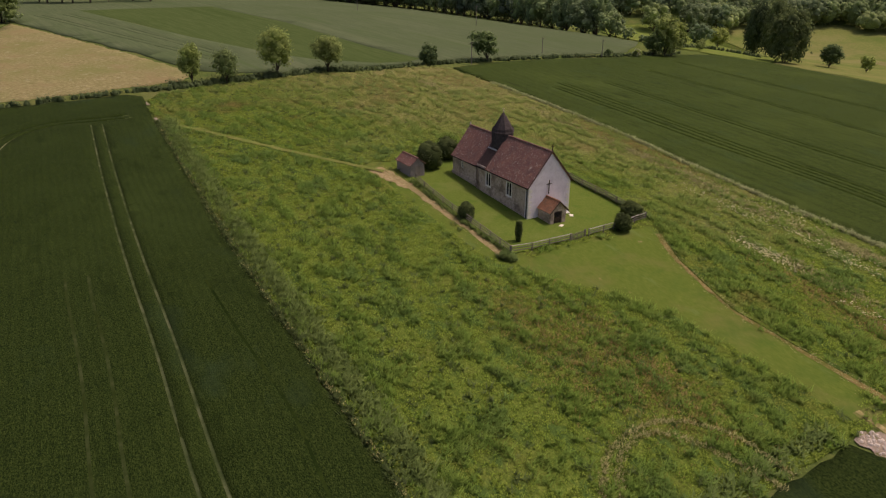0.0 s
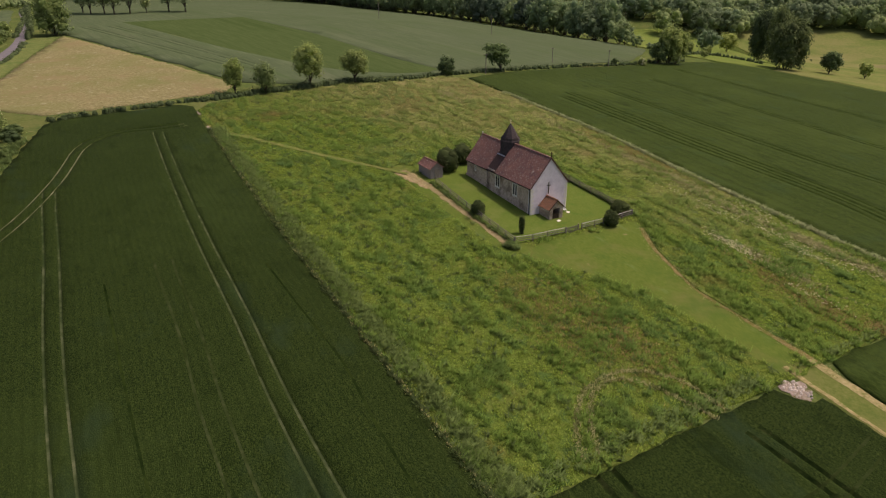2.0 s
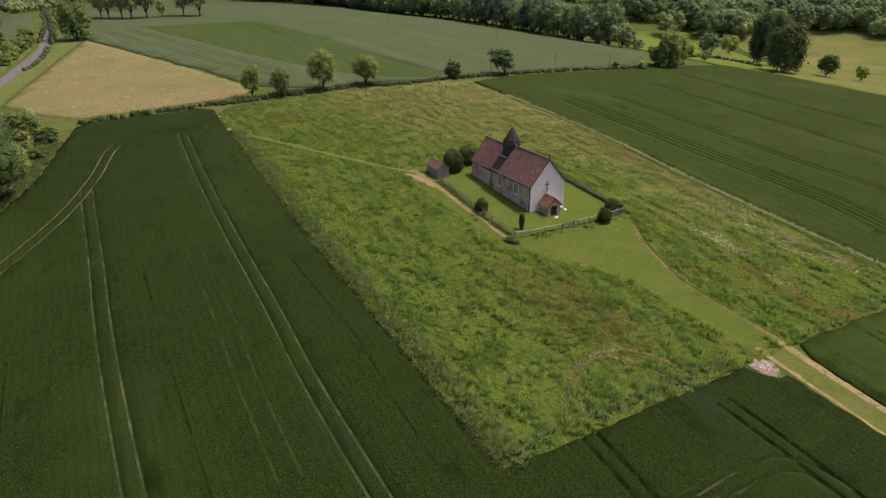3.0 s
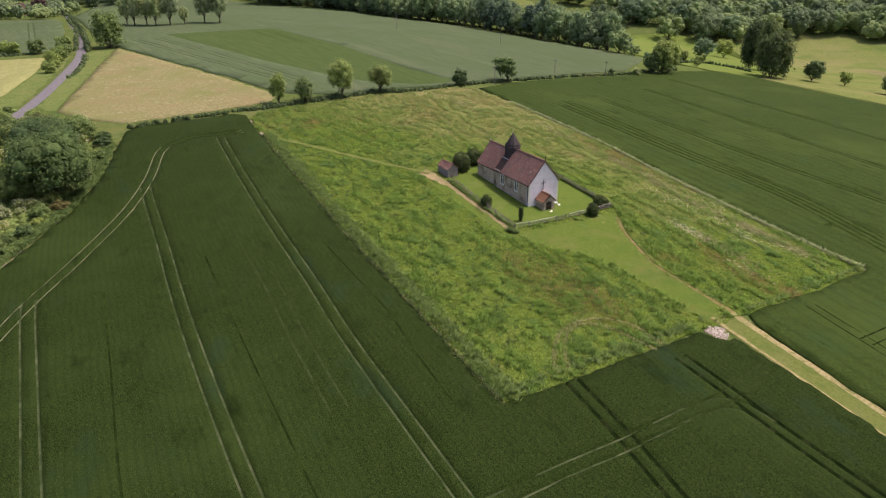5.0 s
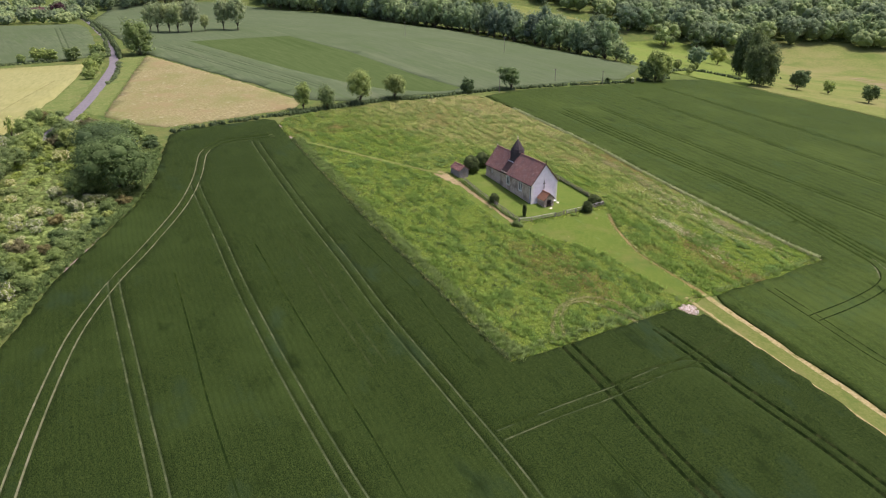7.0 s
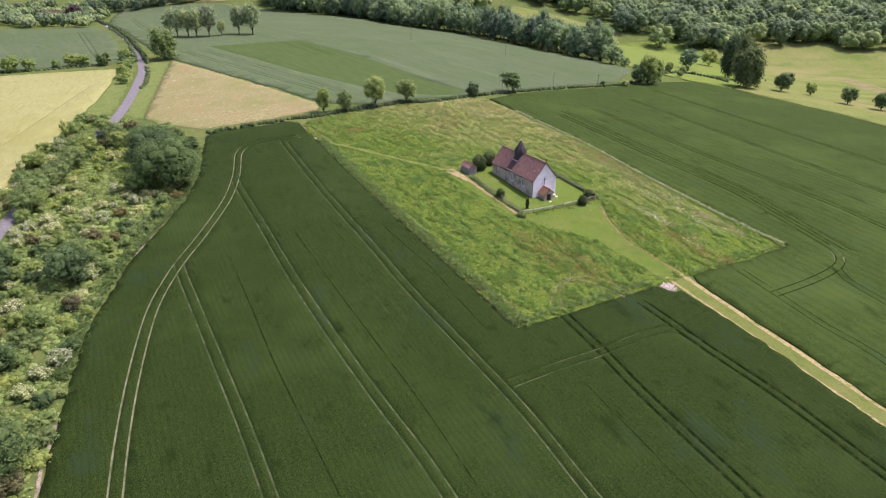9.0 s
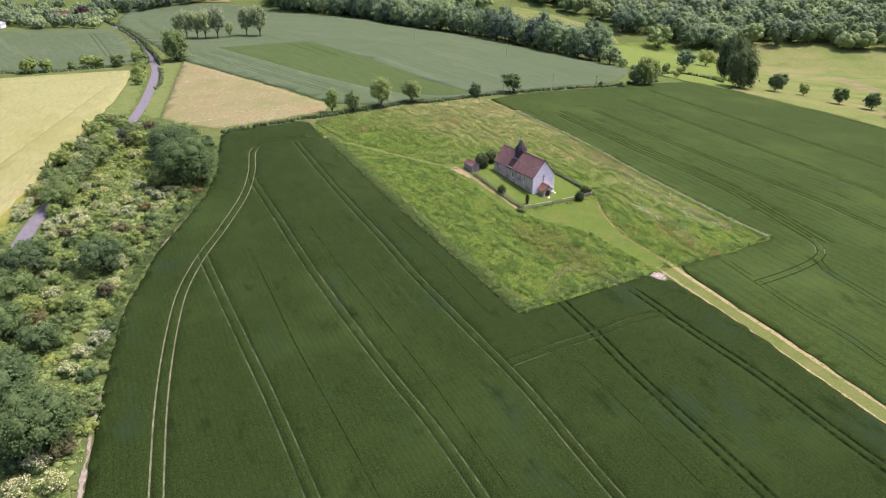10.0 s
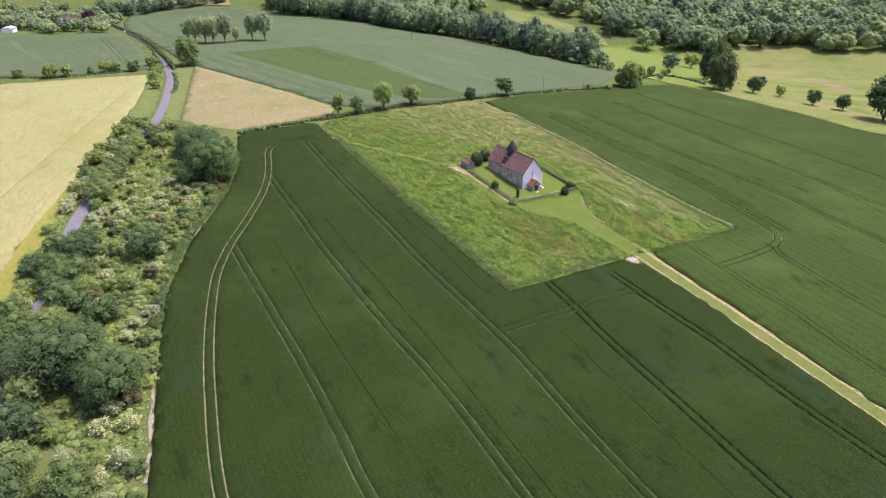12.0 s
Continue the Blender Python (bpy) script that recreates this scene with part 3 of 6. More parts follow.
M_VERGE_GREEN = material("lush_verge", [(0.098, 0.138, 0.038), (0.138, 0.172, 0.054), (0.19, 0.21, 0.082)], 1.2, bump=0.5, patches=[((0.2, 0.19, 0.08), 0.15, 0.52, 0.68), ((0.085, 0.145, 0.036), 0.3, 0.5, 0.66)])
tagged(sheet("verge", ragged([(-161.5, 226), (-146.2, 190.5), (-128, 138), (-120.4, 135.2), (-124.8, 147.4), (-138.8, 188.2), (-154, 233)], 0.4, 2.5, 23), 0.07, 2.5, M_VERGE_GREEN, relief=0.05, skirt=False), "lush green verge between the lane and the hay field", "verge", kind="structure")
tagged(sheet("verge", ragged([(-152.8, 193.5), (-133.5, 138.5), (-141, 133), (-146, 152), (-154.5, 178), (-160.5, 194), (-167.8, 209.5), (-163, 215)], 0.4, 2.5, 24), 0.07, 2.5, M_VERGE_GREEN, relief=0.05, skirt=False), "green and yellowing rough verge between the lane and the barley", "verge", kind="structure")
VERGE_EDGE = [(-98, -38), (-106, -8), (-112.6, 14.0), (-118.6, 31.6), (-123.8, 48.8), (-128.6, 69.2), (-132.1, 83.6), (-137.2, 107.4)]
tagged(sheet("verge", ragged(VERGE_EDGE + [(-132.0, 100.0), (-124.9, 75.9), (-121.5, 64.4), (-117.9, 54.1), (-112.8, 39.3), (-109.7, 29.4), (-107.7, 19.1), (-101.2, 2), (-92, -30)], 0.5, 2.5, 21), 0.12, 2.0, M_VERGE, relief=0.08, skirt=False), "lime and yellow rough verge beside the ripening barley", "verge", kind="structure")
tagged(ribbon(smooth_line(VERGE_EDGE, 0.7), 0.42, 0.3, "field_margin", M_EDGE, 0.5), "trodden straw-coloured margin of the ripening barley", "bare ground", kind="structure")
lane = smooth_line([(-32, -150), (-58, -90), (-77, -46), (-94, -1), (-107, 33), (-113.2, 53.5), (-121, 90), (-130, 137), (-148.8, 191.6), (-164.7, 226.1), (-198.7, 282.6), (-228, 326), (-275, 401), (-313, 460), (-380, 560)], 4.0)
tagged(ribbon(lane, 1.75, 0.1, "lane", M_ROAD, 0.05, across=4), "narrow grey asphalt country lane", "road", kind="structure")
WORN = [
    ([(-13.2, 104.6), (-8.9, 99.4), (-3.4, 90.9), (1.9, 82.9), (5.2, 77.4), (6.9, 74.4)], 0.6, "bare worn earth path outside the churchyard fence"),
    ([(-58.4, 124.4), (-57.2, 122.8), (-55.4, 121.6)], 0.32, "chalky path end by the hedge"),
    ([(-65.4, 135.8), (-64.4, 134.4), (-63.2, 133.0)], 0.3, "chalky path end by the hedge"),
    ([(-57.2, 122.6), (-43.1, 116.2), (-30.3, 110.2), (-15.8, 104.2), (-11.9, 102.6)], 0.5, "trodden footpath through the meadow"),
    ([(28.6, 85.6), (29.1, 78.4), (32.3, 66.3), (36.4, 59.2), (41.4, 51.4), (43.6, 47.4)], 0.44, "worn straw-coloured path edge beside the meadow"),
]
for pts, half, text in WORN:
    tagged(ribbon(smooth_line(pts, 0.3), half, 0.27 if pts[0][0] < -20 else 0.09, "footpath", M_STRAW if 0.47 < half < 0.6 and len(pts) > 3 else M_CHALK if half < 0.35 else M_SOFT if half < 0.45 else M_WORN, half * 0.35), text, "path", kind="structure")
tagged(sheet("bare_patch", ragged([(35.6, 44.6), (37.0, 45.9), (38.6, 46.0), (39.3, 44.2), (38.4, 42.2), (36.6, 42.8)], 0.3, 0.6, 4), 0.14, 0.8, M_CHALK, relief=0.05, skirt=False), "bare chalky patch at the field corner", "bare ground", kind="structure")
tagged(sheet("pasture", [(4, 646), (32, 606), (70, 589), (110, 556), (105, 600), (51, 645), (16, 664)], 0.6, 9.0, M_PARK, relief=0.02, skirt=False), "dry pasture strip between belts of trees", "field", kind="structure")
tagged(sheet("pasture", [(-384, 636), (-279, 640), (-310, 700), (-420, 700)], 0.6, 9.0, M_STUBBLE, relief=0.02, skirt=False), "dry tan field far beyond the barley", "field", kind="structure")
rng = np.random.RandomState(19)
lump_v, lump_f = [], []
for k in range(90):
    x, y, r = rng.normal(37.6, 0.9), rng.normal(44.3, 0.9), rng.uniform(0.08, 0.24)
    if inside([(35.6, 44.6), (37.0, 45.9), (38.6, 46.0), (39.3, 44.2), (38.4, 42.2), (36.6, 42.8)], np.array([x]), np.array([y]))[0]:
        turn = rng.uniform(0, 6.28)
        foot = [(x + r * rng.uniform(0.7, 1.2) * math.cos(turn + q), y + r * rng.uniform(0.7, 1.2) * math.sin(turn + q)) for q in (0, 1.3, 2.6, 3.9, 5.1)]
        base = len(lump_v)
        lump_v += [(a, b, gz(a, b) + 0.1) for a, b in foot] + [(x + (a - x) * 0.6, y + (b - y) * 0.6, gz(x, y) + 0.16 + r * rng.uniform(0.4, 0.8)) for a, b in foot]
        lump_f += [t for q in range(5) for t in ((base + q, base + (q + 1) % 5, base + 5 + (q + 1) % 5), (base + q, base + 5 + (q + 1) % 5, base + 5 + q))] + [(base + 5, base + 6, base + 7), (base + 5, base + 7, base + 8), (base + 5, base + 8, base + 9)]
M_LUMP = material("pale_chalk_lump", [(0.42, 0.36, 0.31), (0.6, 0.54, 0.48)], 3.0, bump=0.4, island=0.2)
tagged(raw("chalk_lumps", np.array(lump_v), np.array(lump_f), M_LUMP), "pale pinkish chalk lumps dumped at the field corner", "stones", kind="stuff")
ARCS = ([(12.3, 30.6), (12.2, 34.0), (12.6, 37.4), (13.6, 40.2), (15.1, 42.4), (17.9, 44.6), (20.5, 45.2), (23.3, 44.6), (26.1, 42.8), (28.2, 39.4)], [(14.0, 31.4), (13.7, 35.0), (14.0, 38.0), (14.6, 40.4), (15.8, 41.9), (17.7, 43.4), (20.0, 43.2), (23.6, 40.9), (27.0, 37.9)])
tagged(ribbon(smooth_line([(71.6, 70.6), (59.9, 88.2), (53.0, 99.8)], 0.6), 0.24, 0.24, "field_margin", M_CHALK, 0.3), "thin chalky margin between meadow and wheat", "bare ground", kind="structure")
tagged(sheet("worn_patch", ragged([(-14.5, 102.6), (-12.6, 105.0), (-10.2, 102.6), (-8.2, 99.6), (-6.6, 96.6), (-7.8, 96.0), (-10.4, 98.6)], 0.25, 0.8, 12), 0.1, 0.8, M_WORN, relief=0.02, skirt=False), "bare trodden earth beside the shed", "bare ground", kind="structure")

# ---- foliage ----
def leaf_material(name, dark, light, objvar=0.25, patches=None):
    return material(name, [dark, light], 0.6, rough=0.75, bump=0, island=0.28, leaf=0.42, objvar=objvar, patches=patches, spec=0.08)


M_LEAF = leaf_material("leaf_mid_green", (0.176, 0.258, 0.076), (0.315, 0.41, 0.138))
M_LEAF_DARK = leaf_material("leaf_dark_green", (0.092, 0.152, 0.055), (0.178, 0.258, 0.097))
M_LEAF_PALE = leaf_material("leaf_pale_green", (0.22, 0.3, 0.085), (0.385, 0.46, 0.155))
# distant leaf greens shifted towards blue, so the haze sits in the colour
M_WOOD_MID = leaf_material("hazed_woodland_mid_green", (0.155, 0.24, 0.115), (0.29, 0.395, 0.2))
M_WOOD_DARK = leaf_material("hazed_woodland_dark_green", (0.125, 0.19, 0.11), (0.225, 0.31, 0.18))
M_WOOD_PALE = leaf_material("hazed_woodland_pale_green", (0.19, 0.28, 0.125), (0.34, 0.435, 0.21))
M_POPLAR = leaf_material("poplar_leaf", (0.25, 0.325, 0.145), (0.43, 0.51, 0.26))
M_OAK_LEAF = leaf_material("oak_leaf", (0.075, 0.118, 0.052), (0.14, 0.195, 0.088))
M_LEAF_GOLD = leaf_material("leaf_yellow_green", (0.25, 0.335, 0.07), (0.43, 0.525, 0.14), 0.08)
M_LEAF_RUST = leaf_material("leaf_russet", (0.14, 0.14, 0.06), (0.25, 0.235, 0.11))
M_FLOWER = leaf_material("elder_blossom", (0.6, 0.61, 0.4), (0.8, 0.79, 0.56))
M_YEW = leaf_material("yew_leaf", (0.055, 0.082, 0.027), (0.125, 0.163, 0.058), 0.1)
M_NETTLE = leaf_material("nettle_leaf", (0.12, 0.192, 0.058), (0.19, 0.275, 0.09), 0.1)
M_DOCK = leaf_material("dock_leaf", (0.085, 0.13, 0.042), (0.13, 0.185, 0.065), 0.1)
M_PRESSED = leaf_material("pressed_straw", (0.28, 0.29, 0.12), (0.43, 0.42, 0.2), 0.1)
M_FRINGE = leaf_material("pale_fringe_grass", (0.22, 0.275, 0.13), (0.36, 0.42, 0.22), 0.1)
M_SORREL = leaf_material("sorrel_seed", (0.2, 0.165, 0.062), (0.33, 0.275, 0.11), 0.1)
M_BARK = material("bark", [(0.05, 0.04, 0.03), (0.11, 0.09, 0.07)], 3.0, bump=0.6)


def ball(rows=5, cols=7):
    """A small sphere's points and triangles."""
    v = [(0, 0, 1)]
    for i in range(1, rows):
        a = math.pi * i / rows
        v += [(math.sin(a) * math.cos(2 * math.pi * j / cols), math.sin(a) * math.sin(2 * math.pi * j / cols), math.cos(a)) for j in range(cols)]
    v.append((0, 0, -1))
    f = [(0, 1 + j, 1 + (j + 1) % cols) for j in range(cols)]
    for i in range(rows - 2):
        for j in range(cols):
            a, b = 1 + i * cols + j, 1 + i * cols + (j + 1) % cols
            f += [(a, a + cols, b + cols), (a, b + cols, b)]
    last = len(v) - 1
    f += [(last, last - cols + (j + 1) % cols, last - cols + j) for j in range(cols)]
    return np.array(v), np.array(f)


BALL_V, BALL_F = ball()
SMALL_BALL = ball(4, 6)


def foliage(rng, lobes, count, size, core=0.78, spread=0.16, inner=None, shape=None):
    """Leaf sprays over the surface of a set of lobes (cx cy cz rx ry rz), and an inner mass. Returns points, triangles, and 1 for each outer spray."""
    lobes = np.asarray(lobes, float)
    weight = lobes[:, 3] * lobes[:, 5]
    pick = rng.choice(len(lobes), count, p=weight / weight.sum())
    d = rng.normal(size=(count, 3))
    d[:, 2] += 0.25
    d /= np.linalg.norm(d, axis=1)[:, None]
    r = 1 + rng.normal(size=count) * spread
    p = lobes[pick, :3] + d * lobes[pick, 3:] * r[:, None]
    deep = np.zeros(count, bool)
    for lb in lobes:
        deep |= (((p - lb[:3]) / lb[3:]) ** 2).sum(1) < 0.62
    p, d = p[~deep], d[~deep]
    n = len(p)
    nrm = d * 0.9 + rng.normal(size=(n, 3)) * 0.4 + np.array([0, 0, 0.75])
    nrm /= np.linalg.norm(nrm, axis=1)[:, None]
    a = np.cross(nrm, rng.normal(size=(n, 3)))
    a /= np.linalg.norm(a, axis=1)[:, None] + 1e-9
    b = np.cross(nrm, a)
    s = size * rng.uniform(0.55, 1.35, n)[:, None]
    k = rng.uniform(0.5, 1.0, (n, 1))
    bend = nrm * s * rng.uniform(-0.35, 0.1, (n, 1))
    quad = np.stack([p - a * s + bend, p - b * s * k, p + a * s + bend * 0.6, p + b * s * k], 1)
    verts = [quad.reshape(-1, 3)]
    q = np.arange(n)[:, None] * 4
    faces = [np.concatenate([q + [0, 1, 2], q + [0, 2, 3]])]
    total = n * 4
    if core:
        points, tris = shape or (BALL_V, BALL_F)
        for lb in lobes[:inner]:
            w = points * (core * (1 + rng.normal(size=(len(points), 1)) * 0.12)) * lb[3:] + lb[:3]
            verts.append(w)
            faces.append(tris + total)
            total += len(w)
    return np.concatenate(verts), np.concatenate(faces)


def tree_lobes(rng, base, top, radius, number, flat=1.0):
    """Lobes that fill an egg-shaped crown unevenly."""
    mid, half = (base + top) / 2, (top - base) / 2
    out = [(0, 0, mid, radius * 0.62, radius * 0.62, half * 0.72)]
    for i in range(number):
        ang, h = 2.399 * i + rng.uniform(-0.4, 0.4), -0.75 + 1.6 * (i + 0.5) / number
        ring = math.sqrt(max(0.05, 1 - h * h)) * rng.uniform(0.6, 0.8)
        s = rng.uniform(0.3, 0.46)
        out.append((math.cos(ang) * radius * ring, math.sin(ang) * radius * ring, mid + h * half * 0.72, radius * s, radius * s, max(radius, half) * s * 0.72 * flat))
    return out


def dome_lobes(rng, tall, radius):
    """Lobes of a broad woodland crown: one mass with rounded heads over it."""
    out = [(0, 0, tall * 0.48, radius * 0.8, radius * 0.8, tall * 0.44)]
    for i in range(22):
        ang, h = 2.399 * i + rng.uniform(-0.5, 0.5), -0.15 + 1.05 * (i + 0.5) / 22
        ring = math.sqrt(max(0.04, 1 - h * h)) * 0.78
        s = rng.uniform(0.2, 0.34) * radius
        out.append((math.cos(ang) * radius * ring, math.sin(ang) * radius * ring, tall * (0.42 + 0.44 * h), s, s, s * rng.uniform(0.75, 1.0)))
    return out


def tube(points, radii, sides=7):
    """Points and triangles of a tapered limb."""
    v, f = [], []
    for (x, y, z), r in zip(points, radii):
        v += [(x + r * math.cos(2 * math.pi * k / sides), y + r * math.sin(2 * math.pi * k / sides), z) for k in range(sides)]
    for i in range(len(points) - 1):
        for k in range(sides):
            a, b = i * sides + k, i * sides + (k + 1) % sides
            f += [(a, b, b + sides), (a, b + sides, a + sides)]
    return np.array(v), np.array(f)


def make_tree(name, label, tall, radius, clear, mat, seed, leaves=1500, size=0.42, lobes=14, lean=(0, 0), spread=0.18, category="tree"):
    rng = np.random.RandomState(seed)
    root = tagged(new(name), label, category)
    lb = tree_lobes(rng, clear, tall, radius, lobes)
    lb = [(a + lean[0] * c / tall, b + lean[1] * c / tall, c, d, e, f) for a, b, c, d, e, f in lb]
    v, f = foliage(rng, lb, leaves, size, core=0.64, spread=spread)
    raw("crown", v, f, mat, root)
    girth = tall * 0.015 + 0.05
    vs, fs, total = [], [], 0
    limbs = [([(0, 0, -0.4), (0.05, 0, clear * 0.5), (lean[0] * 0.4, lean[1] * 0.4, clear + (tall - clear) * 0.55)], [girth * 1.4, girth, girth * 0.35])]
    for q in lb[1:7]:
        limbs.append(([(0, 0, clear * 0.75), (q[0] * 0.4, q[1] * 0.4, (clear + q[2]) / 2), (q[0] * 0.85, q[1] * 0.85, q[2])], [girth * 0.55, girth * 0.4, girth * 0.15]))
    for pts, rad in limbs:
        a, b = tube(pts, rad)
        vs.append(a), fs.append(b + total)
        total += len(a)
    raw("trunk", np.concatenate(vs), np.concatenate(fs), M_BARK, root, smooth=True)
    return root


def make_bush(name, label, radius, tall, mat, seed, leaves=500, size=0.3, lobes=8, blossom=0, category="bush"):
    rng = np.random.RandomState(seed)
    root = tagged(new(name), label, category)
    lb = tree_lobes(rng, -tall * 0.1, tall, radius, lobes)
    v, f = foliage(rng, lb, leaves, size)
    raw("foliage", v, f, mat, root)
    if blossom:
        v, f = foliage(rng, [(a, b, c + 0.12, d * 1.04, e * 1.04, g * 1.04) for a, b, c, d, e, g in lb], blossom, size * 0.8, core=0)
        raw("blossom", v, f, M_FLOWER, root)
    return root


def put(ob, x, y, scale=1.0, turn=0.0, tall=None, group=""):
    """Places a copy of a plant on the ground."""
    m = Matrix.Translation((x, y, gz(x, y))) @ Matrix.Rotation(turn, 4, "Z") @ Matrix.Diagonal((scale, scale, tall or scale, 1))
    return tagged(copy_thing(ob, m), group=group)


def settle_first(ob, x, y, turn=0.0, scale=1.0):
    """Moves the plant that was built first to its own place."""
    ob.matrix_basis = Matrix.Translation((x, y, gz(x, y))) @ Matrix.Rotation(turn, 4, "Z") @ Matrix.Diagonal((scale, scale, scale, 1))
    return ob


# trees along the hedge beyond the meadow
settle_first(make_tree("hedgerow_tree", "slender young tree with open leafy crown in the hedge", 9.4, 2.8, 0.9, M_LEAF, 11, 2300, 0.22, 12), -62.3, 154.6)
settle_first(make_tree("hedgerow_tree", "thin grey-green tree with sparse crown in the hedge", 8.3, 3.0, 0.7, M_LEAF, 12, 1700, 0.21, 12, spread=0.24), -55.2, 157.3)
settle_first(make_tree("hedgerow_tree", "tall full pale-topped tree with rounded crown", 12.6, 4.2, 1.6, M_LEAF_PALE, 13, 3600, 0.24, 20), -45.6, 166.8)
settle_first(make_tree("hedgerow_tree", "round pale green tree on a short trunk", 9.8, 3.9, 1.6, M_LEAF_PALE, 14, 3200, 0.24, 18), -35.0, 176.6)
settle_first(make_bush("hedgerow_bush", "dense round dark green bush in the hedge", 2.7, 6.4, M_LEAF_DARK, 15, 900, 0.33, 10), -9.8, 195.4)
settle_first(make_tree("hedgerow_tree", "windswept dark tree leaning over the hedge", 9.8, 4.4, 1.0, M_LEAF_DARK, 16, 1100, 0.38, 11, lean=(-2.2, 0.6), spread=0.14), 7.0, 209.5)
settle_first(make_bush("hedgerow_bush", "small dark bush beside the hedge", 1.3, 2.8, M_LEAF_DARK, 17, 300, 0.28), 50.0, 246.0)
settle_first(make_bush("hedgerow_bush", "pale flowering bush at the end of the hedge", 1.9, 3.2, M_LEAF_PALE, 18, 300, 0.3, blossom=160), 61.2, 251.0)

# the hedge itself
rng = np.random.RandomState(5)
hedge_line = smooth_line([(-92, 122.5), (-84.8, 130.3), (-69, 145.2), (-58, 154.8), (-46, 166.5), (-35, 177.2), (-27, 181), (-10.4, 196), (13.5, 216), (34, 232.5), (56, 250), (71, 268), (84, 281)], 1.1)
lob = []
for x, y in np.repeat(hedge_line, 2, 0):
    big = 0.8 if x < -66 else 1.1 if x < -28 else 0.75
    if rng.rand() > 0.08 and (x > -66 or noise.noise(Vector((x * 0.13, y * 0.13, 2))) > -0.3):
        lob.append((x + rng.normal() * 0.5, y + rng.normal() * 0.5, gz(x, y) + 0.2, rng.uniform(0.6, 1.3) * big, rng.uniform(0.6, 1.3) * big, rng.uniform(0.6, 1.6) * big))
v, f = foliage(rng, lob, 20000, 0.2, core=0.75, spread=0.26)
# the dark leaf colour also carries the shadow along the hedge's foot
tagged(raw("hedge", v, f, M_OAK_LEAF), "low scruffy field hedge with gaps", "hedge", kind="stuff")

# parkland and wood-edge trees
park_a = make_tree("parkland_tree", "round parkland tree with dense dark crown", 10.5, 4.4, 0.5, M_LEAF_DARK, 21, 1700, 0.4, 13)
settle_first(park_a, 154.5, 302.0)
park_b = make_tree("parkland_tree", "small young parkland tree with thin crown", 7.4, 2.9, 0.4, M_LEAF, 22, 800, 0.36, 10)
settle_first(park_b, 169.5, 300.0)
for ob, x, y, s, a in ((park_a, 180.5, 280.5, 0.9, 1.2), (park_a, 193.5, 272.5, 0.92, 2.6), (park_a, 204, 250, 2.3, 0.7), (park_a, 165, 322, 0.9, 2.2), (park_b, 246, 262, 1.1, 2.0), (park_a, 268, 300, 1.0, 3.3)):
    put(ob, x, y, s, a, group="parkland trees")
oak = make_tree("big_tree", "very large dark broad-crowned tree at the wood's corner", 18.0, 8.2, -1.5, M_OAK_LEAF, 23, 4200, 0.5, 22)
settle_first(oak, 133.5, 297.0, 0.0, 0.98)
oak.matrix_basis = oak.matrix_basis @ Matrix.Diagonal((1, 1, 1.3, 1))
put(oak, 141.5, 352.0, 0.72, 1.3, 1.2), put(oak, 143.5, 334.0, 0.85, 4.0, 1.22)
ash = make_tree("wood_edge_tree", "grey-green feathery tree at the wood edge", 15.5, 4.5, -0.5, M_LEAF_PALE, 24, 2000, 0.42, 15)
settle_first(ash, 73.8, 263.0, 0.0, 1.04)
put(ash, 77.5, 266.0, 0.9, 2.1), put(ash, 90.0, 307.0, 0.4, 3.7), put(park_a, 69.2, 261.0, 0.85, 0.4), put(ash, 97.0, 320.0, 0.4, 0.4)
pale = make_tree("wood_edge_tree", "pale silvery-green rounded tree in the pasture", 14.0, 7.0, 0.2, M_LEAF_PALE, 25, 2000, 0.45, 16)
settle_first(pale, 158.5, 455.0, 0.3, 0.95)
for x, y, s in ((108, 330, 0.3), (101, 308, 0.28)):
    put(pale, x, y, s, x)
for x, y, s in ((103, 340, 0.35), (116, 352, 0.32)):
    put(ash, x, y, s, y)

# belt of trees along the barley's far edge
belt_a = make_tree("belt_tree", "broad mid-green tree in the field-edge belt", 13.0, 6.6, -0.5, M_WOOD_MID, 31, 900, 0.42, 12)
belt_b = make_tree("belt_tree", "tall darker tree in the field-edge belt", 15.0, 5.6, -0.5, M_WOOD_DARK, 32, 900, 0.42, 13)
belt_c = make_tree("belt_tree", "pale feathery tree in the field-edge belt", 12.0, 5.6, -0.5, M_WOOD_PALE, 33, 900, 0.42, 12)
settle_first(belt_a, 66.0, 330.0), settle_first(belt_b, 57.0, 345.0), settle_first(belt_c, 48.0, 361.0)
put(belt_a, 127.0, 392.0, 1.1, 2.0), put(belt_b, 172.0, 566.0, 1.8, 4.0, 1.6)
for ob, x, y, s, a in ((belt_c, 144, 562, 1.95, 0.3), (belt_a, 118, 600, 1.9, 1.0), (belt_b, 158, 592, 2.0, 2.0), (belt_a, 196, 574, 1.8, 5.0), (belt_c, 182, 596, 2.0, 3.0), (belt_a, 134, 604, 1.8, 4.2)):
    put(ob, x, y, s, a, group="trees at the pasture's far edge")
rng = np.random.RandomState(8)
edge = smooth_line([(60, 344), (38, 374), (6, 420), (-32, 463), (-72, 487), (-112, 545), (-150, 576), (-218, 610)], 8.5)
for i, (x, y) in enumerate(edge):
    for row in range(2 if i < 6 else 3):
        put((belt_a, belt_b, belt_c, belt_a)[rng.randint(4)], x + row * 8 + rng.normal() * 1.8, y + row * 8.5 + rng.normal() * 1.8, rng.uniform(1.0, 1.6), rng.uniform(0, 6.28), rng.uniform(1.25, 2.0), group="trees of the field-edge belt")
